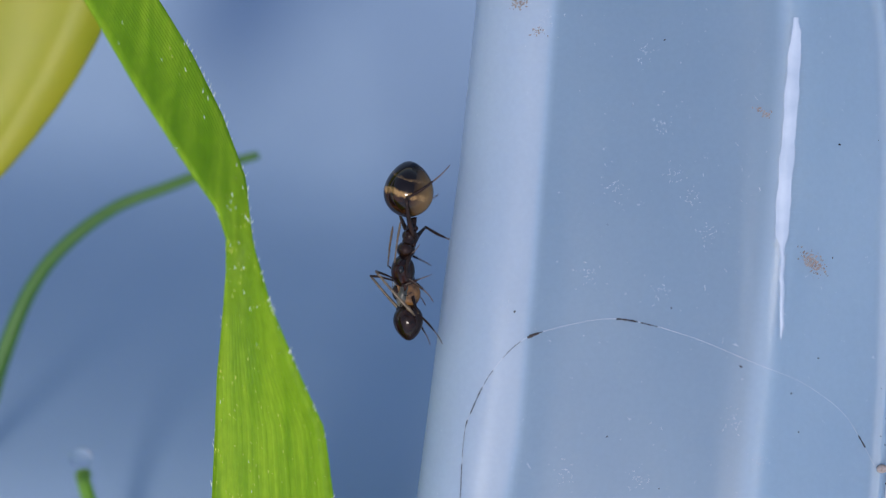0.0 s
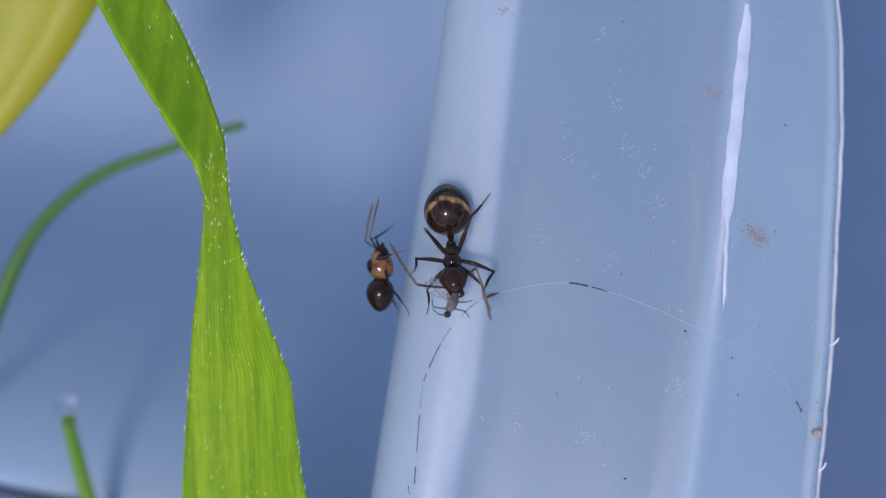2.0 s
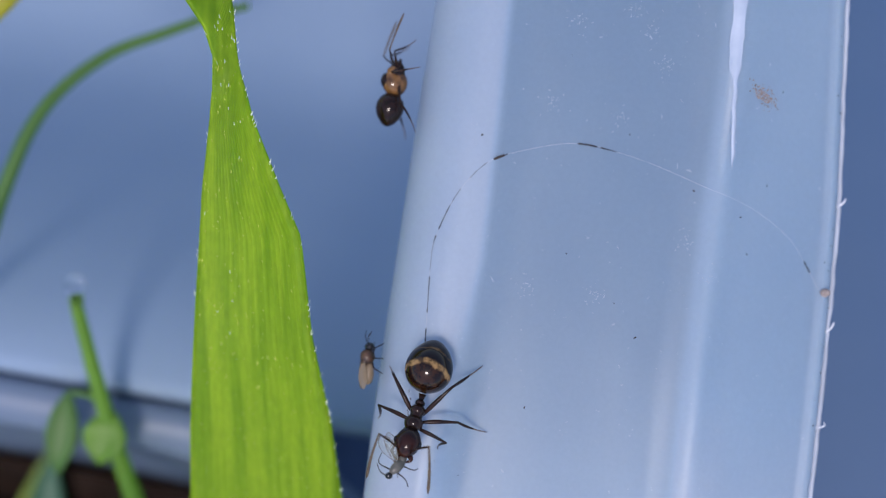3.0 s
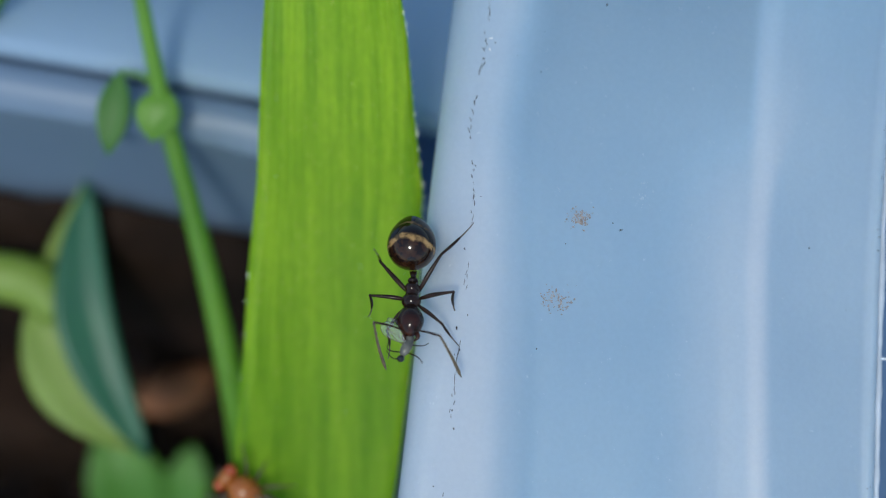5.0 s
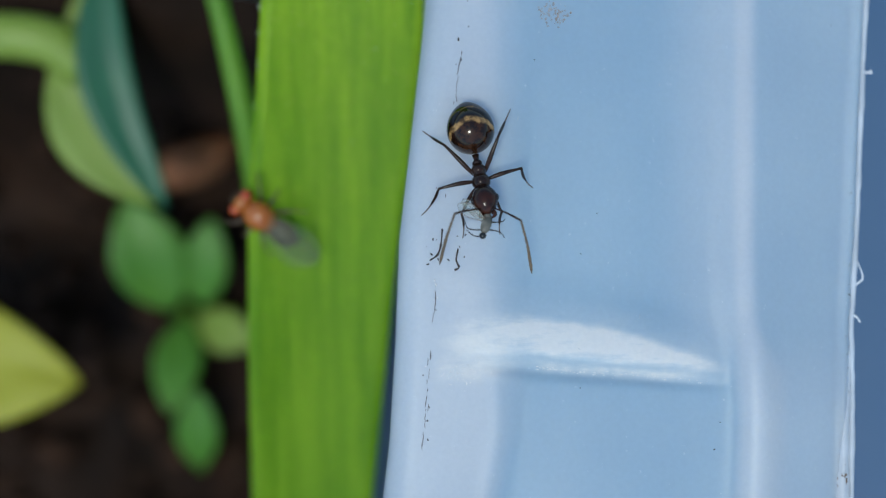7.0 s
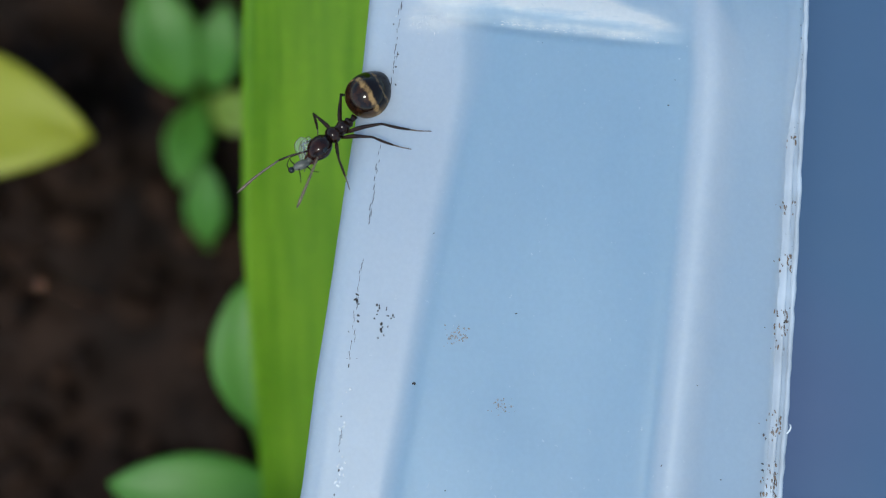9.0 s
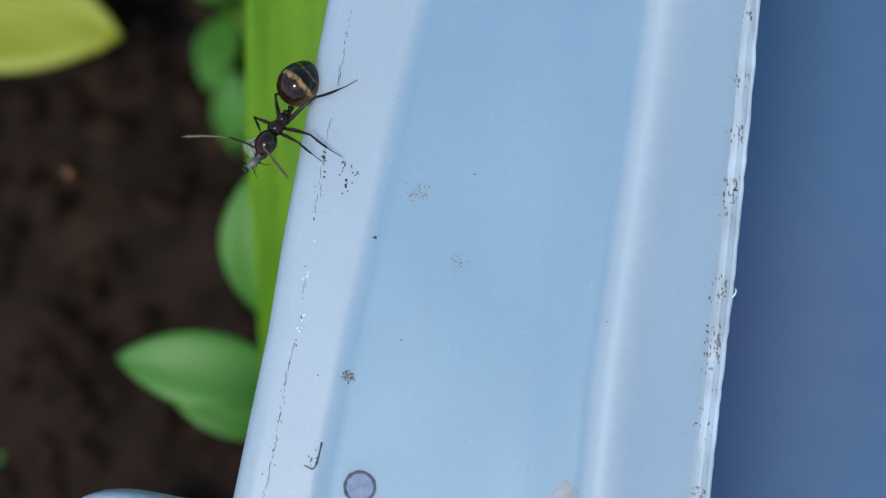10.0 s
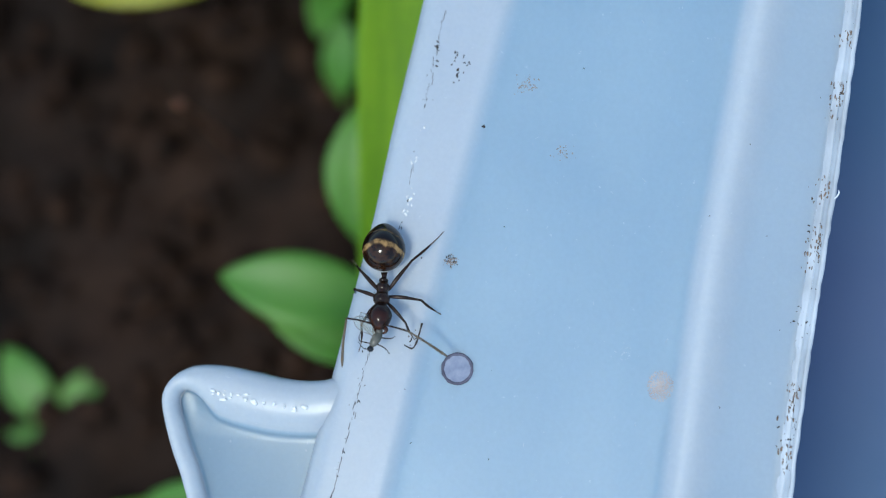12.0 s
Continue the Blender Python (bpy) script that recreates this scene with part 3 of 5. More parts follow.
def plastic_strip():
    root = thing("plastic_strip", (1, -66, -3), "milky translucent plastic strip with rolled edges and a cross bar", "plastic strip")
    strip_body(root)
    strip_tab(root)
    pts, radii, y = [], [], 10.0
    while y > -66:
        x = lerp_table(y, RIGHT) + 0.02 + 0.03 * noise.noise((y * 1.3, 4, 0)) + 0.03 * noise.noise((y * 4.0, 1, 0))
        pts.append((x, y, face_height(x, y) + 0.02))
        radii.append((0.80 + 0.20 * step(-8, -16, y)) * max(0.04, 0.085 + 0.04 * noise.noise((y * 0.6, 8, 1)) + 0.03 * noise.noise((y * 3.1, 2, 1))))
        y -= 0.3
    rnd = random.Random(21)
    # Frayed flakes, which also stand in for the sparkle along the foot.
    flakes = []
    for _ in range(90):
        x = 1.0 + 5.0 * rnd.random() ** 1.5
        y = -26.86 - 0.086 * (x - 1.27) + rnd.gauss(0.0, 0.04)
        k = rnd.uniform(0.007, 0.017)
        flakes.append((*on_face(x, y, 0.004), k * rnd.uniform(1.5, 4), k, rnd.gauss(-0.08, 0.25)))
    for _ in range(60):
        x, y = rnd.gauss(-1.25, 0.42), rnd.gauss(-26.85, 0.20)
        k = rnd.uniform(0.008, 0.022)
        flakes.append((*on_face(x, y, 0.004), k * rnd.uniform(1, 3), k, rnd.gauss(0.9, 0.5)))
    crumbs("fraying", flakes, FLAKE_GLINT, root, "tiny white frayed flakes and painted sparkle at the cross bar's foot", 22)
    # The ridge's highlight, painted as a pale ribbon that ignores the sun.
    bm = bmesh.new()
    rows = []
    for k in range(121):
        y = 7.7 - 8.9 * k / 120
        wide = (0.22 if y > 1.9 else 0.22 - 0.15 * step(1.9, 1.4, y)) * (0.85 + 0.35 * noise.noise((y * 1.7, 2, 2))) * step(-1.25, -0.6, y) * (0.35 + 0.65 * step(7.7, 6.6, y))
        x = lerp_table(y, SHINE_LINE) + 0.03 * noise.noise((y * 2.3, 6, 2))
        rows.append([bm.verts.new(on_face(x + wide * u + 0.02 * noise.noise((y * 5, u, 3)), y, 0.006 + 0.02 * (1 - u * u))) for u in (-1, -0.5, 0, 0.5, 1)])
    for a, b in zip(rows, rows[1:]):
        for i in range(4):
            bm.faces.new((a[i], a[i + 1], b[i + 1], b[i]))
    part("crease", bm, SHINE_PALE, root, "bright highlight painted along the ridge")
    bm = bmesh.new()
    rows = []
    for k in range(241):
        y = -26.5 - 38.0 * k / 240
        right = lerp_table(y, RIGHT)
        inner = right - (0.34 + 0.05 * noise.noise((y * 2.1, 5, 5))) * step(-26.4, -31, y) - 0.10
        rows.append([bm.verts.new(on_face(inner + (right - 0.04 - inner) * u, y, 0.004 + 0.012 * math.sin(math.pi * u))) for u in (0, 0.15, 0.4, 0.7, 1)])
    for a, b in zip(rows, rows[1:]):
        for i in range(4):
            bm.faces.new((a[i], a[i + 1], b[i + 1], b[i]))
    part("rim_band", bm, RIMMED, root, "raised whitish rim band")
    for y, out, up, lean in ((-18.1, 0.26, -0.05, 0.12), (-24.6, 0.30, 0.35, 0.5), (-25.3, 0.24, -0.3, 0.1), (-2.2, 0.2, 0.25, 0.0), (-12.4, 0.22, -0.2, 0.2), (-5.9, 0.18, 0.3, 0.0), (-8.7, 0.2, 0.1, 0.1), (-39.2, 0.2, 0.3, 0.1)):
        x, z = lerp_table(y, RIGHT), face_height(lerp_table(y, RIGHT), y)
        line = spline([(x - 0.1, y, z), (x + 0.6 * out, y + 0.5 * up, z + 0.08), (x + out, y + up, z + 0.1), (x + out * (1 - lean), y + up + lean, z + 0.06)], 12)
        part("burr", tube(bmesh.new(), line, [0.035, 0.034, 0.032, 0.032, 0.03, 0.03, 0.028, 0.027, 0.025, 0.022, 0.018, 0.010], 6), WHITENED, root, "curled white plastic burr")
    part("edge_bead", tube(bmesh.new(), pts, radii, 7), RIMMED, root, "whitened rough moulded edge")
    return root


def on_face(x, y, lift=0.0):
    return (x, y, face_height(x, y) + lift)


SHINE_LINE = [(14.0, 10.25), (7.26, 9.97), (4.34, 9.66), (2.57, 9.46), (1.58, 9.40), (-1.2, 9.30)]


def seam_x(y):
    return lerp_table(y, [(8.27, 2.17), (-2.69, 0.79), (-5.66, 0.42), (-7.63, -0.01), (-11.81, -0.69), (-13.63, -0.60), (-16.57, -0.95), (-22.93, -1.77), (-28.38, -2.25), (-34.93, -3.12), (-40.52, -3.61), (-47.02, -4.44), (-50.47, -4.93)])


def dirt():
    rnd = random.Random(11)
    line = []
    y = -6.1
    while y > -53:
        y -= rnd.uniform(0.06, 0.26)
        clean = -0.05 if -41 < y < -27.5 else (-0.25 if y < -41 else 0.0)
        if y < -14 and noise.noise((y / 2.2, 0, 6)) > clean:
            x = seam_x(y) + rnd.gauss(0, 0.025)
            along = math.atan2(1.0, (seam_x(y + 0.5) - seam_x(y - 0.5)))
            thick = (0.009 + 0.012 * max(0.0, noise.noise((y / 0.7, 5, 6)))) * (0.9 + 1.6 * abs(noise.noise((y / 0.35, 2, 9))) if y < -41 else 1.0)
            line.append((*on_face(x, y, 0.003), rnd.uniform(0.05, 0.17), thick, along + rnd.gauss(0, 0.12)))
        if y >= -14 and noise.noise((y / 0.9, 3, 6)) > -0.22:
            x = seam_x(y) + 0.07 * noise.noise((y / 1.3, 8, 1)) + rnd.gauss(0, 0.03)
            line.append((*on_face(x, y, 0.003), rnd.uniform(0.04, 0.13), rnd.uniform(0.006, 0.019), 1.72 + rnd.gauss(0, 0.28)))
        if rnd.random() < (0.05 if clean > 0 else (0.26 if y < -41 else 0.14)):
            x = seam_x(y) + rnd.gauss(0, 0.12)
            k = rnd.uniform(0.012, 0.030)
            line.append((*on_face(x, y, 0.003), k * rnd.uniform(1, 2.4), k, 1.7 + rnd.gauss(0, 0.5)))
    ob = crumbs("seam_dirt", line, BARK_DIRT, None, "line of dark dirt specks caught in the seam")
    tagged(ob, category="dirt specks")
    specks = []
    for _ in range(48):
        y = rnd.uniform(-53, 8)
        u = rnd.random()
        x = lerp_table(y, LEFT) + 0.5 + u * (lerp_table(y, RIGHT) - lerp_table(y, LEFT) - 0.7)
        s = rnd.uniform(0.009, 0.030)
        specks.append((*on_face(x, y, 0.003), s * rnd.uniform(1, 2.2), s, rnd.uniform(0, 3.14)))
    for _ in range(170):
        y = rnd.uniform(-53, 3)
        if noise.noise((y / 3, 2, 2)) > -0.1:
            x = lerp_table(y, RIGHT) - abs(rnd.gauss(0.02, 0.12))
            s = rnd.uniform(0.008, 0.022)
            specks.append((*on_face(x, y, 0.004), s * rnd.uniform(1, 2.5), s, 1.5 + rnd.gauss(0, 0.4)))
    for cx, cy, r, k in ((-1.40, -23.33, 0.35, 5), (-2.00, -23.42, 0.4, 5), (-1.95, -42.30, 0.22, 14), (-2.86, -44.95, 0.25, 7), (-2.15, -35.76, 0.3, 7), (9.30, -43.17, 0.5, 16), (9.25, -46.67, 0.5, 14), (9.4, -40.2, 0.4, 8), (9.2, -49.0, 0.4, 9), (9.7, -36.0, 0.4, 7)):
        for _ in range(k):
            x, y = rnd.gauss(cx, r * 0.5), rnd.gauss(cy, r * 0.6)
            s = rnd.uniform(0.012, 0.030)
            specks.append((*on_face(x, y, 0.003), s * rnd.uniform(1, 2.6), s, rnd.uniform(0, 3.14)))
    for cx, cy in ((-3.12, -35.5), (-3.17, -35.3), (-3.1, -35.9), (-2.5, -35.6), (-2.5, -35.9), (-2.38, -36.4), (-2.45, -36.2), (-1.4, -37.96)):
        for _ in range(3):
            k = rnd.uniform(0.02, 0.045)
            specks.append((*on_face(cx + rnd.gauss(0, 0.05), cy + rnd.gauss(0, 0.09), 0.003), k * rnd.uniform(1, 1.8), k, 1.6 + rnd.gauss(0, 0.6)))
    tagged(crumbs("dirt_specks", specks, BARK_DIRT, None, "scattered tiny dark dirt specks on the plastic"), category="dirt specks")
    for cx, cy, r, k in ((10.30, 1.03, 0.42, 46), (9.03, 5.18, 0.2, 10), (2.46, 8.37, 0.25, 14), (2.97, 7.57, 0.2, 8), (2.35, -14.12, 0.3, 30), (1.68, -16.45, 0.45, 26), (-0.14, -36.39, 0.35, 16), (-1.94, -42.32, 0.24, 14), (1.29, -38.5, 0.3, 9)):
        pts = []
        for _ in range(4 * k):
            d = rnd.gauss(0, 0.5)
            x, y = cx + r * d * 0.8 + rnd.gauss(0, r * 0.3), cy - r * (0.7 if cx > 9 else 0.0) * d + rnd.gauss(0, r * (0.25 if cx > 9 else 0.4))
            s = rnd.uniform(0.008, 0.030)
            pts.append((*on_face(x, y, 0.003), s * 1.5, s, rnd.uniform(0, 3.14)))
        tagged(crumbs("dirt_patch", pts, RUST, None, "patch of dried brown dirt on the plastic"), category="dirt patch", group="dirt patches on the strip")
    lime = []
    for _ in range(900):
        r, a = 0.44 * rnd.random() ** 0.75, rnd.uniform(0, 6.283)
        x, y = 5.06 + r * math.cos(a) * 0.92, -45.58 + r * math.sin(a) * 1.1
        k = rnd.uniform(0.008, 0.022)
        lime.append((*on_face(x, y, 0.001), k * 1.4, k, rnd.uniform(0, 3.14)))
    tagged(crumbs("lime_spot", lime, LIME, None, "round pale pinkish lime spot dried on the plastic", 41), category="lime spot")
    # White beads for the pale bits in the seam and its painted glints.
    glints = []
    for cy, k in ((-38.3, 3), (-39.3, 4), (-40.3, 7), (-40.7, 5), (-43.2, 3), (-9.0, 3), (-24.6, 5)):
        for _ in range(k):
            w = rnd.uniform(0.02, 0.05)
            glints.append((*on_face(seam_x(cy) + rnd.gauss(0.05, 0.06), cy + rnd.gauss(0, 0.16), 0.004), w * rnd.uniform(1, 2), w, 1.6 + rnd.gauss(0, 0.4)))
    tagged(crumbs("white_residue", glints, FLAKE_GLINT, None, "small white beads for pale bits and glints along the seam"), category="residue")
    stain = []
    for _ in range(700):
        y = rnd.uniform(-54, -30)
        if noise.noise((y / 1.6, 7, 3)) > 0.02:
            w = rnd.uniform(0.010, 0.032)
            stain.append((*on_face(lerp_table(y, RIGHT) - 0.10 - abs(rnd.gauss(0, 0.22)), y, 0.03), w * rnd.uniform(1.5, 4), w, 1.62 + rnd.gauss(0, 0.2)))
    tagged(crumbs("edge_stain", stain, STAIN, None, "brown dirt stains along the moulded edge"), category="dirt stain")
    pale = []
    for _ in range(80):
        y = rnd.uniform(-52, 7)
        x = rnd.uniform(lerp_table(y, PANEL) + 0.3, lerp_table(y, RIDGE) - 0.4)
        s = rnd.uniform(0.006, 0.013)
        pale.append((*on_face(x, y, 0.002), s * rnd.uniform(2, 12), s, 1.57 + rnd.gauss(0.1, 0.5)))
    for cx, cy in ((1.82, -0.05), (3.33, -4.48), (5.34, -4.69), (3.12, 7.87), (6.56, 3.57), (7.05, 2.87), (8.60, -4.30), (4.26, -13.49), (3.86, -44.62), (5.9, 6.9), (6.3, 4.9), (7.4, 1.9), (4.9, 3.2), (4.2, 0.9), (7.9, -3.2), (6.1, 0.4)):
        for _ in range(22):
            s = rnd.uniform(0.007, 0.016)
            x, y = rnd.gauss(cx, 0.15), rnd.gauss(cy, 0.17)
            pale.append((*on_face(x, y, 0.003), s * rnd.uniform(1, 4), s, rnd.uniform(0, 3.14)))
    tagged(crumbs("pale_scratches", pale, SCUFF, None, "fine pale scuffs on the plastic face"), category="scratches")


def dirt_threads():
    for pts in (((-1.69, -22.77), (-1.73, -23.18), (-1.83, -23.51), (-2.06, -23.68)), ((-1.24, -23.35), (-1.30, -23.67), (-1.22, -23.89), (-1.35, -23.97)),
                ((-2.63, -44.40), (-2.68, -44.72), (-2.73, -44.99), (-2.85, -45.24), (-3.13, -45.15))):
        path = [on_face(v.x, v.y, 0.015) for v in spline([(x, y, 0) for x, y in pts], 14)]
        bm = tube(bmesh.new(), path, [0.018 + 0.034 * abs(noise.noise((k * 0.7, pts[0][1], 3))) for k in range(14)], 5)
        tagged(part("dirt_thread", bm, BARK_DIRT, None, "short bent dark dirt thread on the plastic"), category="dirt thread", group="dirt threads on the strip")


def dried_ring():
    root = thing("dried_drop", on_face(-1.36, -45.72), "round grey violet dried drop mark on the plastic", "dried drop")
    pts = [on_face(-1.36 + 0.47 * math.cos(a), -45.72 + 0.47 * math.sin(a), 0.012) for a in (6.28318 * k / 40 for k in range(41))]
    part("ring", tube(bmesh.new(), pts, [0.050 + 0.024 * noise.noise((k * 0.5, 3, 3)) for k in range(41)], 6), RING, root)
    bm = bmesh.new()
    hub = bm.verts.new(on_face(-1.36, -45.72, 0.03))
    rim = [bm.verts.new(on_face(-1.36 + 0.45 * math.cos(a), -45.72 + 0.45 * math.sin(a), 0.022)) for a in (6.28318 * k / 32 for k in range(32))]
    for j in range(32):
        bm.faces.new((hub, rim[j], rim[(j + 1) % 32]))
    part("film", bm, FILM, root)


def fibre():
    pts = [on_face(v.x, v.y, 0.02) for v in spline([(x, y, 0) for x, y in ((0.40, -6.25), (0.44, -5.63), (0.61, -3.54), (0.85, -2.74), (1.42, -1.71), (2.30, -0.86), (3.51, -0.50), (4.65, -0.35), (5.61, -0.50), (7.06, -0.98),
                                                   (8.67, -1.71), (9.94, -2.27), (11.05, -3.08), (11.61, -3.89), (11.99, -4.62))], 160)]
    root = thing("fibre", pts[70], "thin white fibre lying in an arc on plastic", "fibre")
    part("thread", tube(bmesh.new(), pts, [(0.0092 - 0.00003 * min(k, 110)) * (0.7 + 0.5 * abs(noise.noise((k * 0.09, 4, 4)))) for k in range(160)], 5), FIBRE_PALE, root)
    rnd = random.Random(5)
    for a, b, r in ((2, 12, 0.022), (14, 20, 0.02), (26, 31, 0.024), (33, 42, 0.027), (42, 47, 0.012), (50, 57, 0.011), (20, 26, 0.011), (58, 62, 0.075), (60, 63, 0.028), (82, 90, 0.04), (90, 95, 0.03), (146, 152, 0.028)):
        part("dark_stretch", tube(bmesh.new(), [Vector(p) + Vector((0, 0, 0.006)) for p in pts[a:b]], [r * rnd.uniform(0.35, 0.8) for _ in range(b - a)], 5), BARK_DIRT, root, "dark dirt on the fibre")
    bm = bmesh.new()
    ball(bm, on_face(12.16, -4.71, 0.08), (0.16, 0.13, 0.12), seg=10)
    part("knot", bm, RUST, root, "brown knot at the fibre end")


# ---------------------------------------------------------------- plants
def blade_mesh(bm, left, right, zs, fold, rows, cols=14):
    uv = bm.loops.layers.uv.new("UVMap")
    grid = []
    top, low = left[0][0], left[-1][0]
    for j in range(rows + 1):
        y = top + (low - top) * j / rows
        a, b = lerp_table(y, left), lerp_table(y, right)
        z, tl = lerp_table(y, zs), lerp_table(y, fold)
        line = []
        for i in range(cols + 1):
            u = i / cols
            w = b - a
            line.append((bm.verts.new((a + w * u, y, z + tl * w * (u - 0.5) - 0.09 * w * math.sin(math.pi * u))), u, j / rows))
        grid.append(line)
    for j in range(rows):
        for i in range(cols):
            q = (grid[j][i], grid[j][i + 1], grid[j + 1][i + 1], grid[j + 1][i])
            f = bm.faces.new([v[0] for v in q])
            for lp, v in zip(f.loops, q):
                lp[uv].uv = v[1:]
    return bm


B_LEFT = [(23.25, -16.67), (14.28, -12.57), (10.26, -10.16), (8.35, -9.04), (6.24, -7.84), (4.24, -6.62), (2.94, -5.81), (2.15, -5.57), (1.25, -5.64), (-1.42,
         -6.01), (-4.92, -6.40), (-8.69, -6.76), (-12.25, -6.98), (-14.50, -7.26), (-17.64, -7.55), (-21.12, -7.97), (-26.03, -8.17), (-32.69, -8.29), (-40.57,
         -7.79), (-48.01, -7.42), (-57.17, -7.13)]
B_RIGHT = [(23.25, -15.64), (14.28, -10.73), (10.26, -8.42), (8.55, -7.31), (7.24, -6.55), (5.54, -5.76), (3.64, -5.09), (1.80, -4.86), (0.26, -4.44), (-3.08, -3.13), (-5.91, -2.91), (-8.53, -2.44), (-10.64, -2.23), (-12.84, -1.96), (-16.24, -2.10), (-19.23, -2.45), (-24.07, -3.11), (-40.59, -4.97), (-48.03, -5.60), (-57.19, -5.98)]
B_Z = [(23.25, -2.64), (10.27, 0.40), (3.24, 0.90), (-1.72, 0.50), (-6.58, -1.20), (-13.26, -4.31), (-21.16, -7.48), (-32.72, -12.32), (-42.48, -16.28),
         (-50.77, -20.24), (-57.19, -24.20)]
B_FOLD = [(23.27, -0.50), (7.26, -0.70), (3.76, -1.10), (2.07, -0.30), (0.28, 0.80), (-2.68, 0.45), (-8.57, 0.15), (-17.33, 0.00), (-57.47, 0.00)]


def grass_blade():
    root = thing("grass_blade", (-6.56, -57.18, -24.20), "broad bright green grass blade twisting beside the strip", "grass blade")
    ob = part("blade", blade_mesh(bmesh.new(), B_LEFT, B_RIGHT, B_Z, B_FOLD, 190), BLADE, root)
    md = ob.modifiers.new("thick", "SOLIDIFY")
    md.thickness, md.offset = 0.00012, 0
    rnd = random.Random(3)
    bm = bmesh.new()
    for _ in range(210):
        y = rnd.uniform(-20, 8)
        a, b = lerp_table(y, B_LEFT), lerp_table(y, B_RIGHT)
        z, tl = lerp_table(y, B_Z), lerp_table(y, B_FOLD)
        kind = rnd.random()
        u = 0.0 if kind < 0.06 else (1.0 if kind < 0.55 else rnd.random())
        x = a + (b - a) * u
        z += tl * (b - a) * (u - 0.5) - 0.09 * (b - a) * math.sin(math.pi * u) + 0.03
        side = -1 if u == 0 else (1 if u == 1 else rnd.uniform(-0.4, 0.4))
        n = rnd.uniform(0.03, 0.09)
        d = Vector((side * n, rnd.uniform(0.05, 0.13), 0.08 if 0 < u < 1 else 0.03))
        tube(bm, [(x, y, z), Vector((x, y, z)) + d * 0.6, Vector((x, y, z)) + d + Vector((0, 0.04, 0))], [0.015, 0.011, 0.004], 4)
    flecks = []
    for _ in range(800):
        y, u = rnd.triangular(-29, 9, -13), rnd.random()
        a, b = lerp_table(y, B_LEFT), lerp_table(y, B_RIGHT)
        z = lerp_table(y, B_Z) + lerp_table(y, B_FOLD) * (b - a) * (u - 0.5) - 0.09 * (b - a) * math.sin(math.pi * u) + 0.065
        k = rnd.uniform(0.009, 0.020)
        flecks.append((a + (b - a) * u, y, z, k * rnd.uniform(1.5, 6), k, 1.65 + rnd.gauss(0, 0.12)))
    crumbs("blade_speckle", flecks, FLECK, root, "tiny pale yellow flecks on the blade", 31)
    ob = part("blade_fuzz", bm, HAIR, root, "short pale hairs on the blade")
    ob["kind"] = "stuff"


def leaf(name, base, tip, width, material, parent, bend=0.8, side=(0, 0, 1), label="", cup=0.18, n=14, blunt=1.0, sway=0.0):
    """A leaf from base to tip: a cupped, arched sheet with a thickness."""
    base, tip = Vector(base), Vector(tip)
    d = tip - base
    up = Vector(side).normalized()
    r = d.cross(up).normalized()
    up = r.cross(d).normalized()
    bm = bmesh.new()
    grid = []
    for j in range(n + 1):
        v = j / n
        w = width * 0.5 * max(0.02, math.sin(math.pi * v ** blunt) ** 0.75)
        c = base + d * v + (up * bend + r * sway) * math.sin(math.pi * v)
        grid.append([bm.verts.new(c + r * w * s + up * (cup * w * s * s + 0.06 * width * noise.noise((v * 3, s * 2, width)))) for s in (-1, -0.66, -0.33, 0, 0.33, 0.66, 1)])
    for a, b in zip(grid, grid[1:]):
        for i in range(6):
            bm.faces.new((a[i], a[i + 1], b[i + 1], b[i]))
    ob = part(name, bm, material, parent, label)
    md = ob.modifiers.new("thick", "SOLIDIFY")
    md.thickness, md.offset = 0.0002, 0
    return ob


def plant(name, base, label, category="seedling", group="seedlings in the pot"):
    return thing(name, base, label, category, group)


def stem(parent, pts, r0, r1, material=None, name="stem", label=""):
    if pts[0][2] < -20 and name == "stem":
        x, y, z = pts[0]
        pts = [(x + 0.3, y - 0.5, z - 7.0), *pts]
    p = spline(pts, 8 * len(pts))
    n = len(p)
    return part(name, tube(bmesh.new(), p, [r0 + (r1 - r0) * k / (n - 1) for k in range(n)], 8), material or STEM, parent, label)


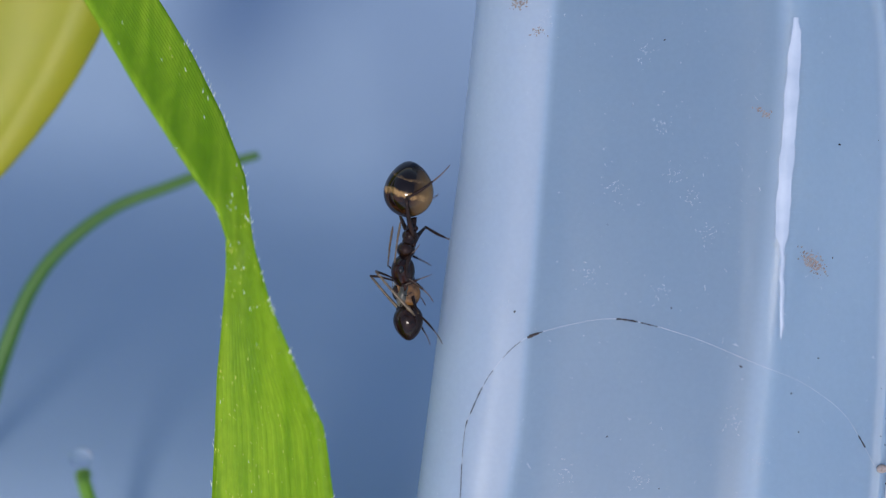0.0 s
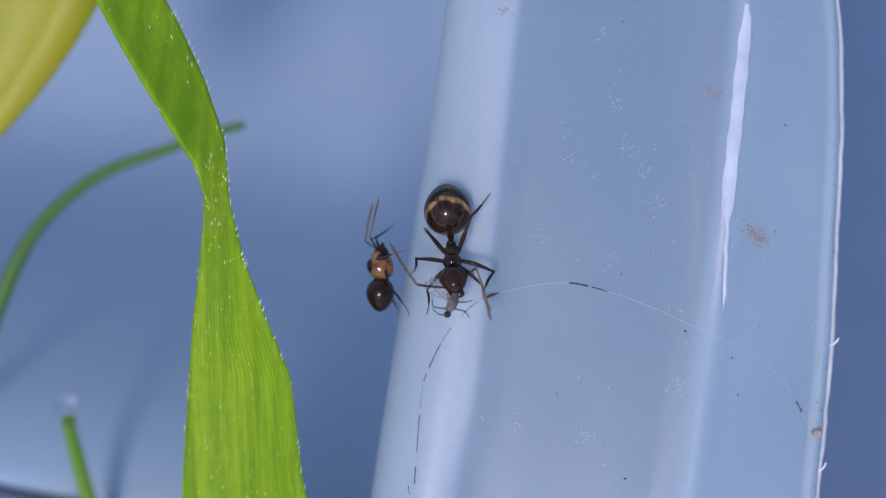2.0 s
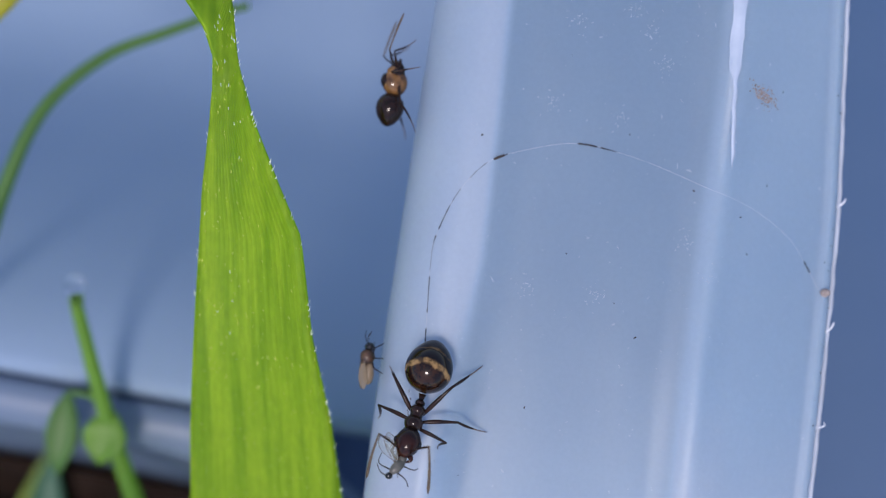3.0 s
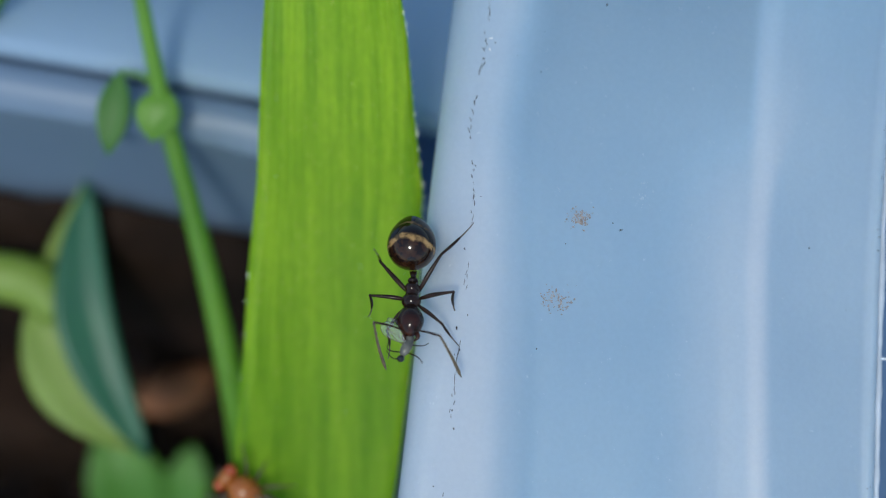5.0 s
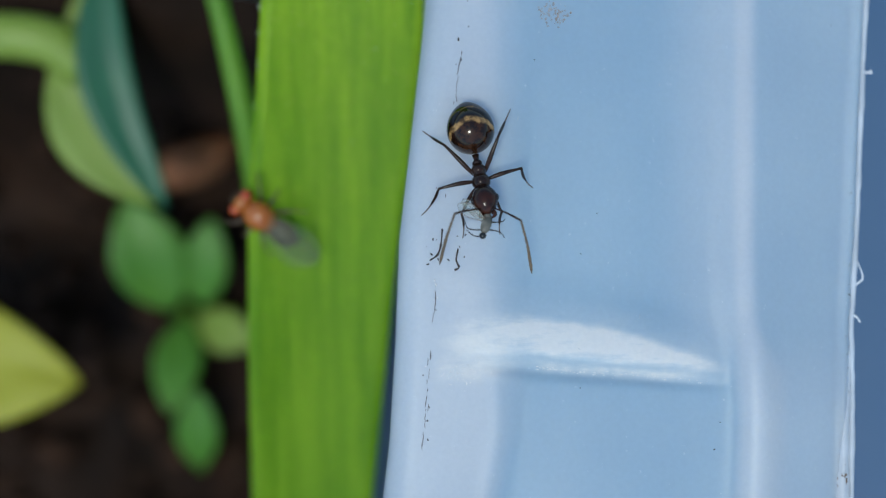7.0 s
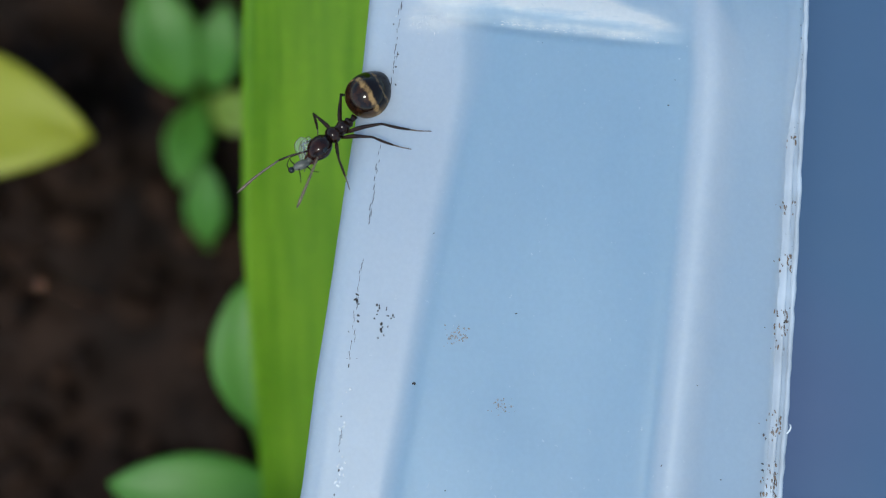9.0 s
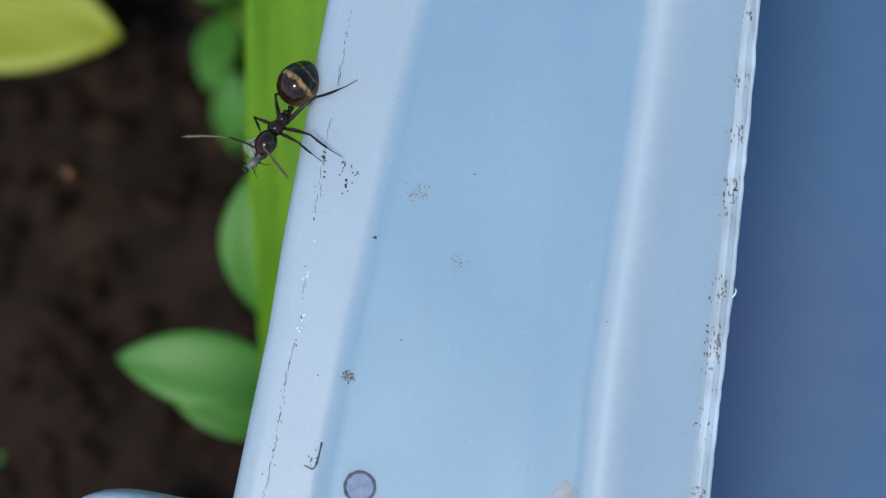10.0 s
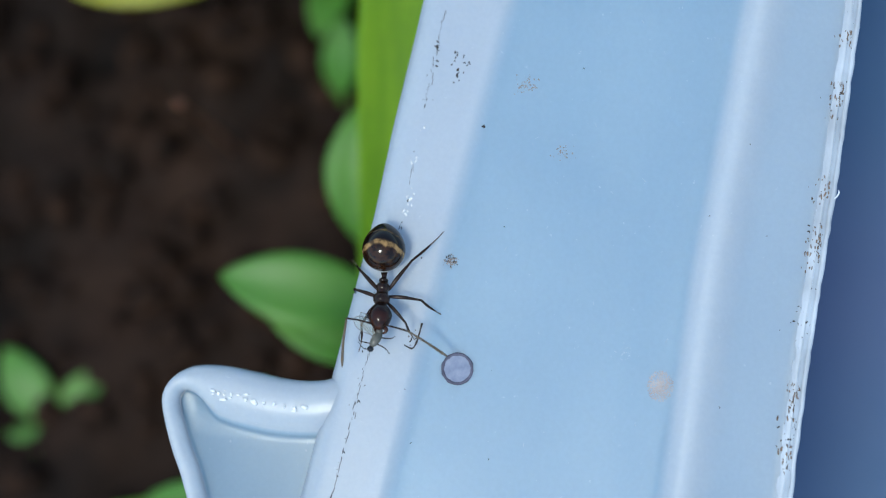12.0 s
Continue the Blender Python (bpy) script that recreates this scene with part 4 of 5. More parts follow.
def plants():
    # broad yellow leaf
    y = plant("yellow_leaf", (-23.5, -9.6, -28.4), "broad yellowing leaf blade with brown specks", "leaf", "")
    leaf("leaf_blade", (-16.46, 2.40, -6.16), (-9.15, 21.21, -4.40), 7.4, LEAF_GOLD, y, 0.6, (0.2, 0, 1), n=18)
    stem(y, [(-23.5, -9.6, -28.4), (-19.6, -3.0, -15.84), (-16.46, 2.40, -6.16)], 0.35, 0.3)
    rnd = random.Random(9)
    for _ in range(5):
        bm = bmesh.new()
        ball(bm, (-13.0 + rnd.uniform(-1.2, 0.8), 8.0 + rnd.uniform(-2, 2), -5.6), (0.16, 0.11, 0.05), seg=8)
        part("brown_speck", bm, RUST, y)
    # thin arching grass
    t = plant("thin_grass", (-24.0, -10.0, -28.5), "thin arching dark green grass leaf", "grass", "")
    stem(t, [(-24.0, -10.0, -28.5), (-18.5, -7.4, -13.0), (-15.0, -3.6, -8.6), (-13.99, -1.17, -8.1), (-13.04, 0.94, -7.92), (-11.95, 2.35, -7.92), (-10.29, 3.56, -7.92), (-8.49, 4.23, -7.92), (-6.63, 4.89, -7.92), (-5.60, 5.16, -7.92)], 0.35, 0.14, TWIG, "leaf_blade")
    # upright sprout that holds a drop
    s = plant("sprout", (-8.23, -25.32, -26.40), "upright green sprout with a water drop on its tip", "sprout", "")
    stem(s, [(-8.23, -25.32, -27.5), (-8.15, -22.4, -18.0), (-8.3, -19.4, -13.4), (-8.9, -15.8, -11.5), (-9.6, -12.6, -10.2), (-10.3, -9.8, -9.0), (-10.75, -7.4, -7.8), (-11.2, -4.7, -6.6)], 0.62, 0.22)
    bm = bmesh.new()
    ball(bm, (-11.18, -4.28, -6.51), (0.36, 0.36, 0.36), seg=18)
    part("water_drop", bm, WATER, s, "clear water drop")
    bm = bmesh.new()
    ball(bm, (-11.08, -4.77, -6.42), (0.24, 0.24, 0.24), seg=14)
    part("water_drop", bm, WATER, s, "clear water drop")
    leaf("side_leaf", (-10.35, -8.55, -8.5), (-10.8, -10.3, -8.6), 1.5, STEM, s, 0.1)
    leaf("side_leaf", (-11.9, -7.9, -8.8), (-12.3, -10.7, -9.0), 1.1, TWIG, s, 0.1)
    stem(s, [(-10.35, -9.6, -9.0), (-11.0, -8.2, -8.9), (-11.9, -7.9, -8.8)], 0.09, 0.07, STEM, "side_stalk")
    # folded seedling leaf
    f = plant("folded_seedling", (-20.33, -19.30, -29.04), "folded pale green seedling leaf with a blue-green face", "seedling")
    stem(f, [(-24.17, -17.31, -29.92), (-22.32, -14.79, -21.12), (-19.42, -13.98, -17.07), (-16.67, -14.13, -16.72), (-15.09, -15.19, -16.72)], 0.8, 1.0, LEAF_PALE)
    leaf("leaf_underside", (-14.35, -10.54, -16.37), (-12.27, -20.56, -17.25), 2.6, LEAF_PALE, f, -0.5, (-0.3, 0, 1), "pale underside", 0.3, sway=2.0)
    leaf("leaf_underside", (-15.90, -13.71, -16.98), (-12.57, -20.55, -17.51), 3.0, LEAF_PALE, f, 0.1, (0, 0, 1), "pale underside", 0.2, sway=0.9)
    leaf("leaf_face", (-14.17, -10.49, -15.84), (-11.98, -20.77, -16.90), 2.1, LEAF_DARK, f, 0.25, (0.15, 0, 1), "blue-green upper face", 0.25, sway=1.15)
    # round-leaved seedlings
    c = plant("round_leaf_seedling", (-12.41, -24.97, -37.63), "blurred seedling with small round green leaves", "seedling")
    leaf("leaf_blade", (-13.51, -24.43, -29.71), (-15.24, -19.46, -27.24), 3.38, LEAF, c, 0.5, n=12)
    leaf("leaf_blade", (-12.21, -24.24, -29.71), (-11.42, -20.35, -27.73), 2.14, LEAF, c, 0.4, n=12)
    leaf("leaf_blade", (-12.90, -24.91, -29.71), (-13.37, -29.14, -27.73), 2.14, LEAF, c, 0.4, n=12)
    leaf("leaf_blade", (-12.35, -24.92, -29.71), (-9.55, -26.03, -28.72), 2.02, LEAF_PALE, c, 0.3, n=12)
    stem(c, [(-12.41, -24.97, -37.63), (-12.70, -24.89, -32.68), (-12.87, -24.55, -29.71)], 0.35, 0.25)
    g = plant("yellow_green_seedling", (-23.23, -24.94, -29.92), "seedling with a broad yellow-green leaf", "seedling")
    leaf("leaf_blade", (-26.75, -25.9, -24.20), (-16.47, -27.67, -22.88), 6.0, LEAF_YELLOW, g, 0.6, n=16, blunt=0.8)
    stem(g, [(-25.14, -24.83, -30.80), (-26.17, -26.11, -27.28), (-26.75, -26.69, -24.20)], 0.4, 0.35)
    h = plant("drooping_leaf_seedling", (-7.72, -43.95, -22.88), "seedling with a drooping green leaf", "seedling")
    leaf("leaf_blade", (-6.48, -42.93, -18.04), (-13.88, -42.37, -16.72), 3.2, LEAF, h, 0.5, n=16)
    leaf("leaf_blade", (-6.83, -45.14, -19.36), (-12.09, -43.46, -18.04), 2.2, LEAF, h, 0.4, n=14)
    leaf("leaf_blade", (-8.37, -40.11, -19.80), (-8.88, -34.10, -18.13), 3.2, LEAF, h, 0.3, n=14)
    stem(h, [(-7.71, -43.89, -23.76), (-6.99, -43.50, -21.12), (-6.67, -43.13, -18.04)], 0.4, 0.3)
    stem(h, [(-7.71, -43.89, -23.76), (-8.13, -41.51, -22.00), (-8.37, -40.11, -19.80)], 0.3, 0.25)
    k = plant("small_seedling", (-11.98, -31.91, -35.65), "small blurred seedling with a narrow leaf", "seedling")
    leaf("leaf_blade", (-12.27, -31.73, -29.71), (-12.13, -28.12, -27.53), 1.91, LEAF, k, 0.3, n=12)
    stem(k, [(-11.98, -31.91, -35.65), (-12.14, -31.83, -31.69), (-12.27, -31.73, -29.71)], 0.3, 0.2)
    b = plant("spreading_seedling", (-24.09, -51.51, -31.43), "seedling with narrow spreading green leaves", "seedling")
    leaf("leaf_blade", (-25.13, -49.93, -29.95), (-28.10, -46.32, -29.46), 2.4, LEAF, b, 0.3, n=12)
    leaf("leaf_blade", (-24.92, -49.72, -29.95), (-22.72, -46.84, -29.46), 1.7, LEAF, b, 0.3, n=12)
    leaf("leaf_blade", (-25.23, -50.14, -29.95), (-28.41, -52.85, -29.56), 2.0, LEAF, b, 0.3, n=12)
    stem(b, [(-24.08, -51.47, -31.93), (-24.55, -50.70, -30.94), (-25.02, -49.93, -29.95)], 0.3, 0.25)
    stem(b, [(-24.57, -50.32, -30.35), (-21.97, -51.36, -30.94), (-18.76, -52.21, -31.33)], 0.24, 0.16, STAIN, "root", "thin grey-brown root")
    lw = plant("low_leaf", (-12.04, -52.82, -22.00), "small green leaf close to the soil", "leaf", "")
    leaf("leaf_blade", (-17.30, -52.65, -21.12), (-12.08, -52.02, -20.24), 2.0, LEAF, lw, 0.3, n=12)
    stem(lw, [(-19.14, -53.24, -22.88), (-18.22, -52.94, -22.00), (-17.30, -52.65, -21.12)], 0.2, 0.2)
    # chip of rotting wood and a bead of water on the soil
    bm = bmesh.new()
    ball(bm, (-11.92, -18.00, -25.52), (2.0, 1.0, 1.4), Matrix.Rotation(0.4, 4, "Z"), 12, lambda v: v * (1 + 0.25 * noise.noise(v * 2.3)))
    tagged(part("wood_chip", bm, CHIP, None, "orange-brown rotting wood chip on the soil"), category="wood chip")
    bm = bmesh.new()
    ball(bm, (-17.96, -34.33, -20.68), (0.32, 0.32, 0.32), seg=14)
    ob = thing("dewy_sprout", (-17.86, -34.08, -24.64), "thin brown sprout tip with a bead of water", "sprout")
    part("water_drop", bm, WATER, ob, "clear bead of water")
    stem(ob, [(-18.03, -34.31, -25.52), (-17.95, -34.31, -20.86)], 0.15, 0.1, CHIP)


# ---------------------------------------------------------------- insects, in millimetres: y ahead, z up
MM = Matrix.Scale(0.001, 4)


def bit(name, bm, material, parent, label=""):
    return part(name, bm, material, parent, label, MM)


def pear(v):
    """A unit ball drawn out to a point behind and rather flat in front."""
    k = max(0.0, -v.y)
    wide = 1 - 0.16 * k ** 2 - 0.10 * k ** 6
    return Vector((v.x * wide, v.y * (1.10 if v.y < 0 else 0.86), v.z * (1 - 0.22 * k ** 2) - 0.10 * k ** 2))


HIPS = [(0.17, 0.74, -0.08), (0.18, 0.52, -0.10), (0.16, 0.30, -0.08)]
REACH = [(0.86, 1.00), (1.04, 1.22), (1.20, 1.50)]
SHOULDER, FEELER = (0.13, 1.56, 0.10), (0.95, 1.62)


def limb_rod(name, line, radii, material, parent, label="", tail=None, split=1.0):
    """A tapered rod along +y; the faces past the share split of its length take the material tail."""
    bm = tube(bmesh.new(), spline(line, len(radii)), radii, 8)
    end = line[-1][1] * split
    bm.faces.index_update()
    far = [f.index for f in bm.faces if f.calc_center_median().y > end] if tail else []
    ob = bit(name, bm, material, parent, label)
    if tail:
        ob.data.materials.append(tail)
        for i in far:
            ob.data.polygons[i].material_index = 1
    return ob


def ant_leg(root, side, row):
    """A leg in two parts: a femur that turns at the hip, and a shin with its thin jointed tarsus that turns at the knee."""
    a, b = REACH[row]
    k = (0.88, 0.95, 1.0)[row]
    femur = limb_rod("leg", [(0, 0, 0), (0, 0.45 * a, 0.05), (0, a, 0)], [k * r for r in (0.045, 0.058, 0.068, 0.070, 0.064, 0.054, 0.044, 0.038)], LEG, root)
    femur.location = Vector((side * HIPS[row][0], *HIPS[row][1:])) * 0.001
    shin = limb_rod("shin", [(0, -0.02, 0), (0, 0.30 * b, -0.03), (0, 0.55 * b, -0.01), (0, 0.78 * b, 0.03), (0, b, 0.12)],
                    [k * r for r in (0.036, 0.040, 0.044, 0.046, 0.044, 0.040, 0.036, 0.024, 0.024, 0.019, 0.021, 0.016, 0.017, 0.012)], LEG, femur, "shin with a paler thin tarsus", TARSUS, 0.58)
    shin.location.y = a * 0.001
    return femur


def ant(name, label, tan, gaster_mat, head_mat, stout=1.0, belly=(0.69, 0.80, 0.70)):
    """The waist is the origin; the front of the body is carried straight ahead of it and the gaster behind, raised."""
    root = new(name)
    root.empty_display_size = 0.001
    tagged(root, label, "ant", "ants on the strip")
    bm = bmesh.new()
    ball(bm, (0, -0.12 - belly[1], 0.33), belly, Matrix.Rotation(radians(-18), 4, "X"), 40, pear)
    bit("gaster", bm, gaster_mat, root, "shiny dark gaster")
    bm = bmesh.new()
    ball(bm, (0, 0.02, 0.02), (0.15, 0.11, 0.17), seg=14)
    tube(bm, [(0, -0.26, 0.06), (0, -0.10, 0.0), (0, 0.02, -0.02), (0, 0.22, -0.02)], [0.11, 0.07, 0.08, 0.11], 10)
    bit("petiole", bm, tan, root)
    bm = bmesh.new()
    ball(bm, (0, 0.26, 0.03), (0.22 * stout, 0.20, 0.23 * stout), seg=18)
    ball(bm, (0, 0.46, 0.0), (0.17 * stout, 0.16, 0.18 * stout), seg=16)
    ball(bm, (0, 0.66, 0.06), (0.275 * stout, 0.24, 0.26 * stout), seg=20)
    ball(bm, (0, 0.56, 0.10), (0.17 * stout, 0.14, 0.15 * stout), seg=14)
    ball(bm, (0, 0.45, 0.02), (0.19 * stout, 0.40, 0.20 * stout), seg=20)
    tube(bm, [(0, 0.78, 0.03), (0, 0.96, 0.02)], [0.11, 0.12], 10)
    if stout > 1:
        ball(bm, (0, 0.18, 0.10), (0.44, 0.58, 0.52), seg=24)
    bit("mesosoma", bm, tan, root)
    if stout > 1:
        bm = bmesh.new()
        ball(bm, (0, 0.26, 0.44), (0.30, 0.34, 0.24), seg=18)
        bit("pronotum", bm, CUTICLE, root, "dark brown hump of the thorax")
    bm = bmesh.new()
    ball(bm, (0, 1.25, 0.02), (0.385, 0.45, 0.33), Matrix.Rotation(radians(-12), 4, "X"), 28, lambda v: Vector((v.x * (1 - 0.20 * max(0, v.y) - 0.10 * max(0, -v.y)), v.y, v.z)))
    head = bit("head", bm, head_mat, root)
    if stout > 1:
        head.scale = (1.05, 1.05, 1.05)
        head.location.y = -0.00072
    for s in (-1, 1):
        bm = bmesh.new()
        ball(bm, (s * 0.352, 1.26, 0.10), (0.055, 0.10, 0.09), seg=12)
        bit("eye", bm, EYE, head, "black compound eye")
        bm = bmesh.new()
        tube(bm, spline([(s * 0.16, 1.58, -0.10), (s * 0.20, 1.70, -0.12), (s * 0.05, 1.80, -0.14)], 7), [0.07, 0.075, 0.07, 0.055, 0.045, 0.03, 0.012], 8)
        bit("mandible", bm, head_mat, head)
        feeler = limb_rod("antenna", [(0, 0, 0), (0, 0.5, 0.03), (0, FEELER[0], 0)], [0.030, 0.026, 0.028, 0.031, 0.034, 0.032], LEG, root)
        feeler.location = Vector((s * SHOULDER[0], SHOULDER[1] - (0.62 if stout > 1 else 0), SHOULDER[2])) * 0.001
        tip = limb_rod("funiculus", [(0, -0.02, 0), (0, 0.8, 0.04), (0, FEELER[1], 0)], [0.026, 0.034, 0.030, 0.037, 0.033, 0.041, 0.037, 0.045, 0.041, 0.049, 0.045, 0.050, 0.036, 0.012], CLUB, feeler, "straw-brown beaded outer antenna")
        tip.location.y = FEELER[0] * 0.001
        for row in range(3):
            ant_leg(root, s, row)
    return root


def wing_part(root, base, tip, width, up, name="wing", curl=0.04, tint=""):
    base, tip = Vector(base), Vector(tip)
    d = tip - base
    r = d.cross(Vector(up)).normalized()
    bm = bmesh.new()
    grid = []
    for j in range(13):
        v = j / 12
        w = width * 0.5 * max(0.06, (math.sin(math.pi * (0.08 + 0.92 * v) ** 1.5)) ** 0.6 if v < 1 else 0.06)
        grid.append([bm.verts.new(base + d * v + r * w * s + Vector(up) * (curl * math.sin(3 * v) + 0.01 * s * s)) for s in (-1, -0.5, 0, 0.5, 1)])
    for a, b in zip(grid, grid[1:]):
        for i in range(4):
            bm.faces.new((a[i], a[i + 1], b[i + 1], b[i]))
    rim = [v.co.copy() for v in [g[0] for g in grid] + [g[-1] for g in grid[::-1]]]
    mid = [g[2].co.copy() for g in grid[:11]]
    wing = bit(name, bm, {"smoky": SMOKY, "buff": BUFF_WING}.get(tint, WING), root, (tint or "clear") + " wing")
    if not tint:
        bm = tube(bmesh.new(), rim, [0.008], 5)
        bit("wing_edge", tube(bm, mid, [0.007], 5), TARSUS, wing, "thin dark wing veins")
    return wing


def prey():
    """A small pale winged insect, limp, held crosswise in the jaws."""
    root = new("winged_prey")
    tagged(root, "limp pale grey winged insect held in the ant's jaws", "insect")
    bm = bmesh.new()
    ball(bm, (0.1, 1.66, -0.12), (0.15, 0.30, 0.14), Matrix.Rotation(-0.5, 4, "Z"), 12)
    ball(bm, (0.02, 1.42, -0.12), (0.12, 0.14, 0.12), seg=10)
    body = bit("body", bm, PREY, root)
    bm = bmesh.new()
    ball(bm, (0.26, 1.98, -0.14), (0.11, 0.10, 0.10), seg=10)
    bit("head", bm, EYE, root, "black head")
    wing_part(root, (0.14, 1.55, -0.02), (0.78, 1.02, 0.16), 0.42, (-0.2, 0.1, 1))
    wing_part(root, (0.16, 1.60, -0.04), (0.62, 0.84, 0.10), 0.36, (-0.4, 0.1, 1))
    for a, b, c in (((0.2, 1.8, -0.15), (0.62, 1.72, -0.05), (0.66, 1.36, -0.2)), ((0.12, 1.8, -0.15), (-0.22, 1.98, -0.1), (-0.34, 2.12, -0.25)), ((0.26, 2.0, -0.15), (0.5, 1.95, -0.1), (0.68, 1.72, -0.1)), ((0, 1.6, -0.15), (-0.34, 1.62, -0.2), (-0.46, 1.5, -0.3))):
        bit("leg", tube(bmesh.new(), spline([a, b, c], 7), [0.022, 0.02, 0.018, 0.016, 0.014, 0.012, 0.01], 5), LEG, root)
    for c in root.children:
        c.location.y = 0.00030
    return root


def fruit_fly():
    root = new("fruit_fly")
    tagged(root, "small orange fly with folded smoky wings resting on the grass blade", "fly")
    f, n = Vector((-0.78, 0.60, 0.12)).normalized(), Vector((0, -0.38, 0.92)).normalized()
    r = f.cross(n).normalized()
    n = r.cross(f)
    m = Matrix((r, f, n)).transposed().to_4x4()
    m.translation = Vector((-7.25, -21.95, -7.15))
    m = TILT @ Matrix.Translation(m.translation * 0.001) @ m.to_3x3().to_4x4()
    root.matrix_basis = m @ Matrix.Scale(1.15, 4)
    bm = bmesh.new()
    ball(bm, (0, 0.30, 0.25), (0.42, 0.52, 0.40), seg=18)
    ball(bm, (0, -0.10, 0.30), (0.26, 0.2, 0.2), seg=12)
    bit("thorax", bm, FLY_ORANGE, root)
    bm = bmesh.new()
    ball(bm, (0, -0.50, 0.18), (0.36, 0.55, 0.30), seg=18)
    bit("abdomen", bm, FLY_DARK, root, "dusky abdomen")
    bm = bmesh.new()
    ball(bm, (0, 0.93, 0.22), (0.36, 0.22, 0.30), seg=16)
    head = bit("head", bm, FLY_ORANGE, root)
    for s in (-1, 1):
        bm = bmesh.new()
        ball(bm, (s * 0.27, 0.95, 0.26), (0.17, 0.19, 0.23), seg=12)
        bit("eye", bm, FLY_RED, head, "red eye")
        bm = bmesh.new()
        tube(bm, [(s * 0.07, 1.12, 0.25), (s * 0.12, 1.28, 0.22)], [0.035, 0.02], 6)
        bit("antenna", bm, FLY_DARK, head)
        wing_part(root, (s * 0.16, 0.05, 0.52), (s * 0.10, -1.85, 0.36 + 0.04 * s), 0.95, (0, 0, 1), tint="smoky")
        for y0, dy in ((0.5, 0.45), (0.25, 0.05), (0.0, -0.55)):
            bit("leg", tube(bmesh.new(), spline([(s * 0.3, y0, 0.05), (s * 0.66, y0 + dy * 0.6, 0.16), (s * 0.9, y0 + dy * 1.4, -0.12)], 7), [0.05, 0.045, 0.04, 0.03, 0.025, 0.02, 0.018], 6), FLY_DARK, root)


def gnat():
    root = new("gnat")
    tagged(root, "tiny buff winged gnat clinging to the strip's edge", "gnat")
    bm = bmesh.new()
    ball(bm, (0, -0.24, 0.0), (0.17, 0.36, 0.16), seg=14)
    bit("abdomen", bm, GNAT, root)
    bm = bmesh.new()
    ball(bm, (0, 0.22, 0.05), (0.22, 0.24, 0.22), seg=14)
    ball(bm, (0.02, 0.08, 0.14), (0.15, 0.14, 0.12), seg=10)
    bit("thorax", bm, THORAX, root, "dark brown mottled thorax")
    bm = bmesh.new()
    ball(bm, (0, 0.52, 0.0), (0.17, 0.13, 0.15), seg=12)
    bit("head", bm, EYE, root, "black head")
    for s in (-1, 1):
        wing_part(root, (s * 0.10, 0.16, 0.2), (s * 0.12, -0.74, 0.15), 0.33, (s * 0.5, 0, 0.8), tint="buff")
        bit("antenna", tube(bmesh.new(), [(s * 0.05, 0.6, 0.05), (s * 0.16, 0.82, 0.1), (s * 0.28, 0.98, 0.04)], [0.016, 0.014, 0.01], 5), LEG, root)
        for y0, dy in ((0.34, 0.3), (0.2, 0.0), (0.05, -0.3)):
            bit("leg", tube(bmesh.new(), [(s * 0.12, y0, -0.08), (s * 0.34, y0 + dy * 0.5, -0.05), (s * 0.44, y0 + dy, -0.3)], [0.026, 0.022, 0.014], 5), LEG, root)
    return root


bench()
cloth()
pot()
soil()
strip = plastic_strip()
dirt()
dirt_threads()
dried_ring()
fibre()
grass_blade()
plants()
fruit_fly()
WALKER = ant("ant", "dark brown ant with a banded gaster carrying prey down the strip", CUTICLE, GASTER, HEAD)
CLIMBER = ant("ant", "amber-brown ant climbing the strip's rolled edge", CUTICLE_TAN, CUTICLE, CUTICLE, 1.4, (0.60, 0.72, 0.58))
CLIMBER.scale = (0.72, 0.72, 0.72)
PREY_OB = prey()
GNAT_OB = gnat()


# ---------------------------------------------------------------- what moves
def stand(x, y, z, heading, bank, pitch=0.0):
    """The pose of an insect: its heading in the plan in degrees, its back leaning by bank towards -x, its front raised by pitch."""
    a, b = radians(heading), radians(bank)
    f = Vector((math.cos(a), math.sin(a), 0))
    n = Vector((-math.sin(b), 0, math.cos(b)))
    n = (n - f * n.dot(f)).normalized()
    m = Matrix((f.cross(n), f, n)).transposed().to_4x4()
    return TILT @ Matrix.Translation(Vector((x, y, z)) * 0.001) @ m @ pose(0, 0, 0, pitch)


def bend(root_at, goal, lengths, pole):
    """The poses of a two-part limb, in millimetres of its body, that brings its end to the goal with the joint towards the pole."""
    a, b = lengths
    way = goal - root_at
    d = min(max(way.length, abs(a - b) + 0.15), 0.985 * (a + b))
    y = way.normalized()
    z = (pole - y * pole.dot(y)).normalized()
    up = math.acos(max(-1.0, min(1.0, (a * a + d * d - b * b) / (2 * a * d))))
    fold = math.pi - math.acos(max(-1.0, min(1.0, (a * a + b * b - d * d) / (2 * a * b))))
    m = Matrix((y.cross(z), y, z)).transposed().to_4x4() @ Matrix.Rotation(up, 4, "X")
    return Matrix.Translation(root_at * 0.001) @ m, Matrix.Translation((0, a * 0.001, 0)) @ Matrix.Rotation(-fold, 4, "X")


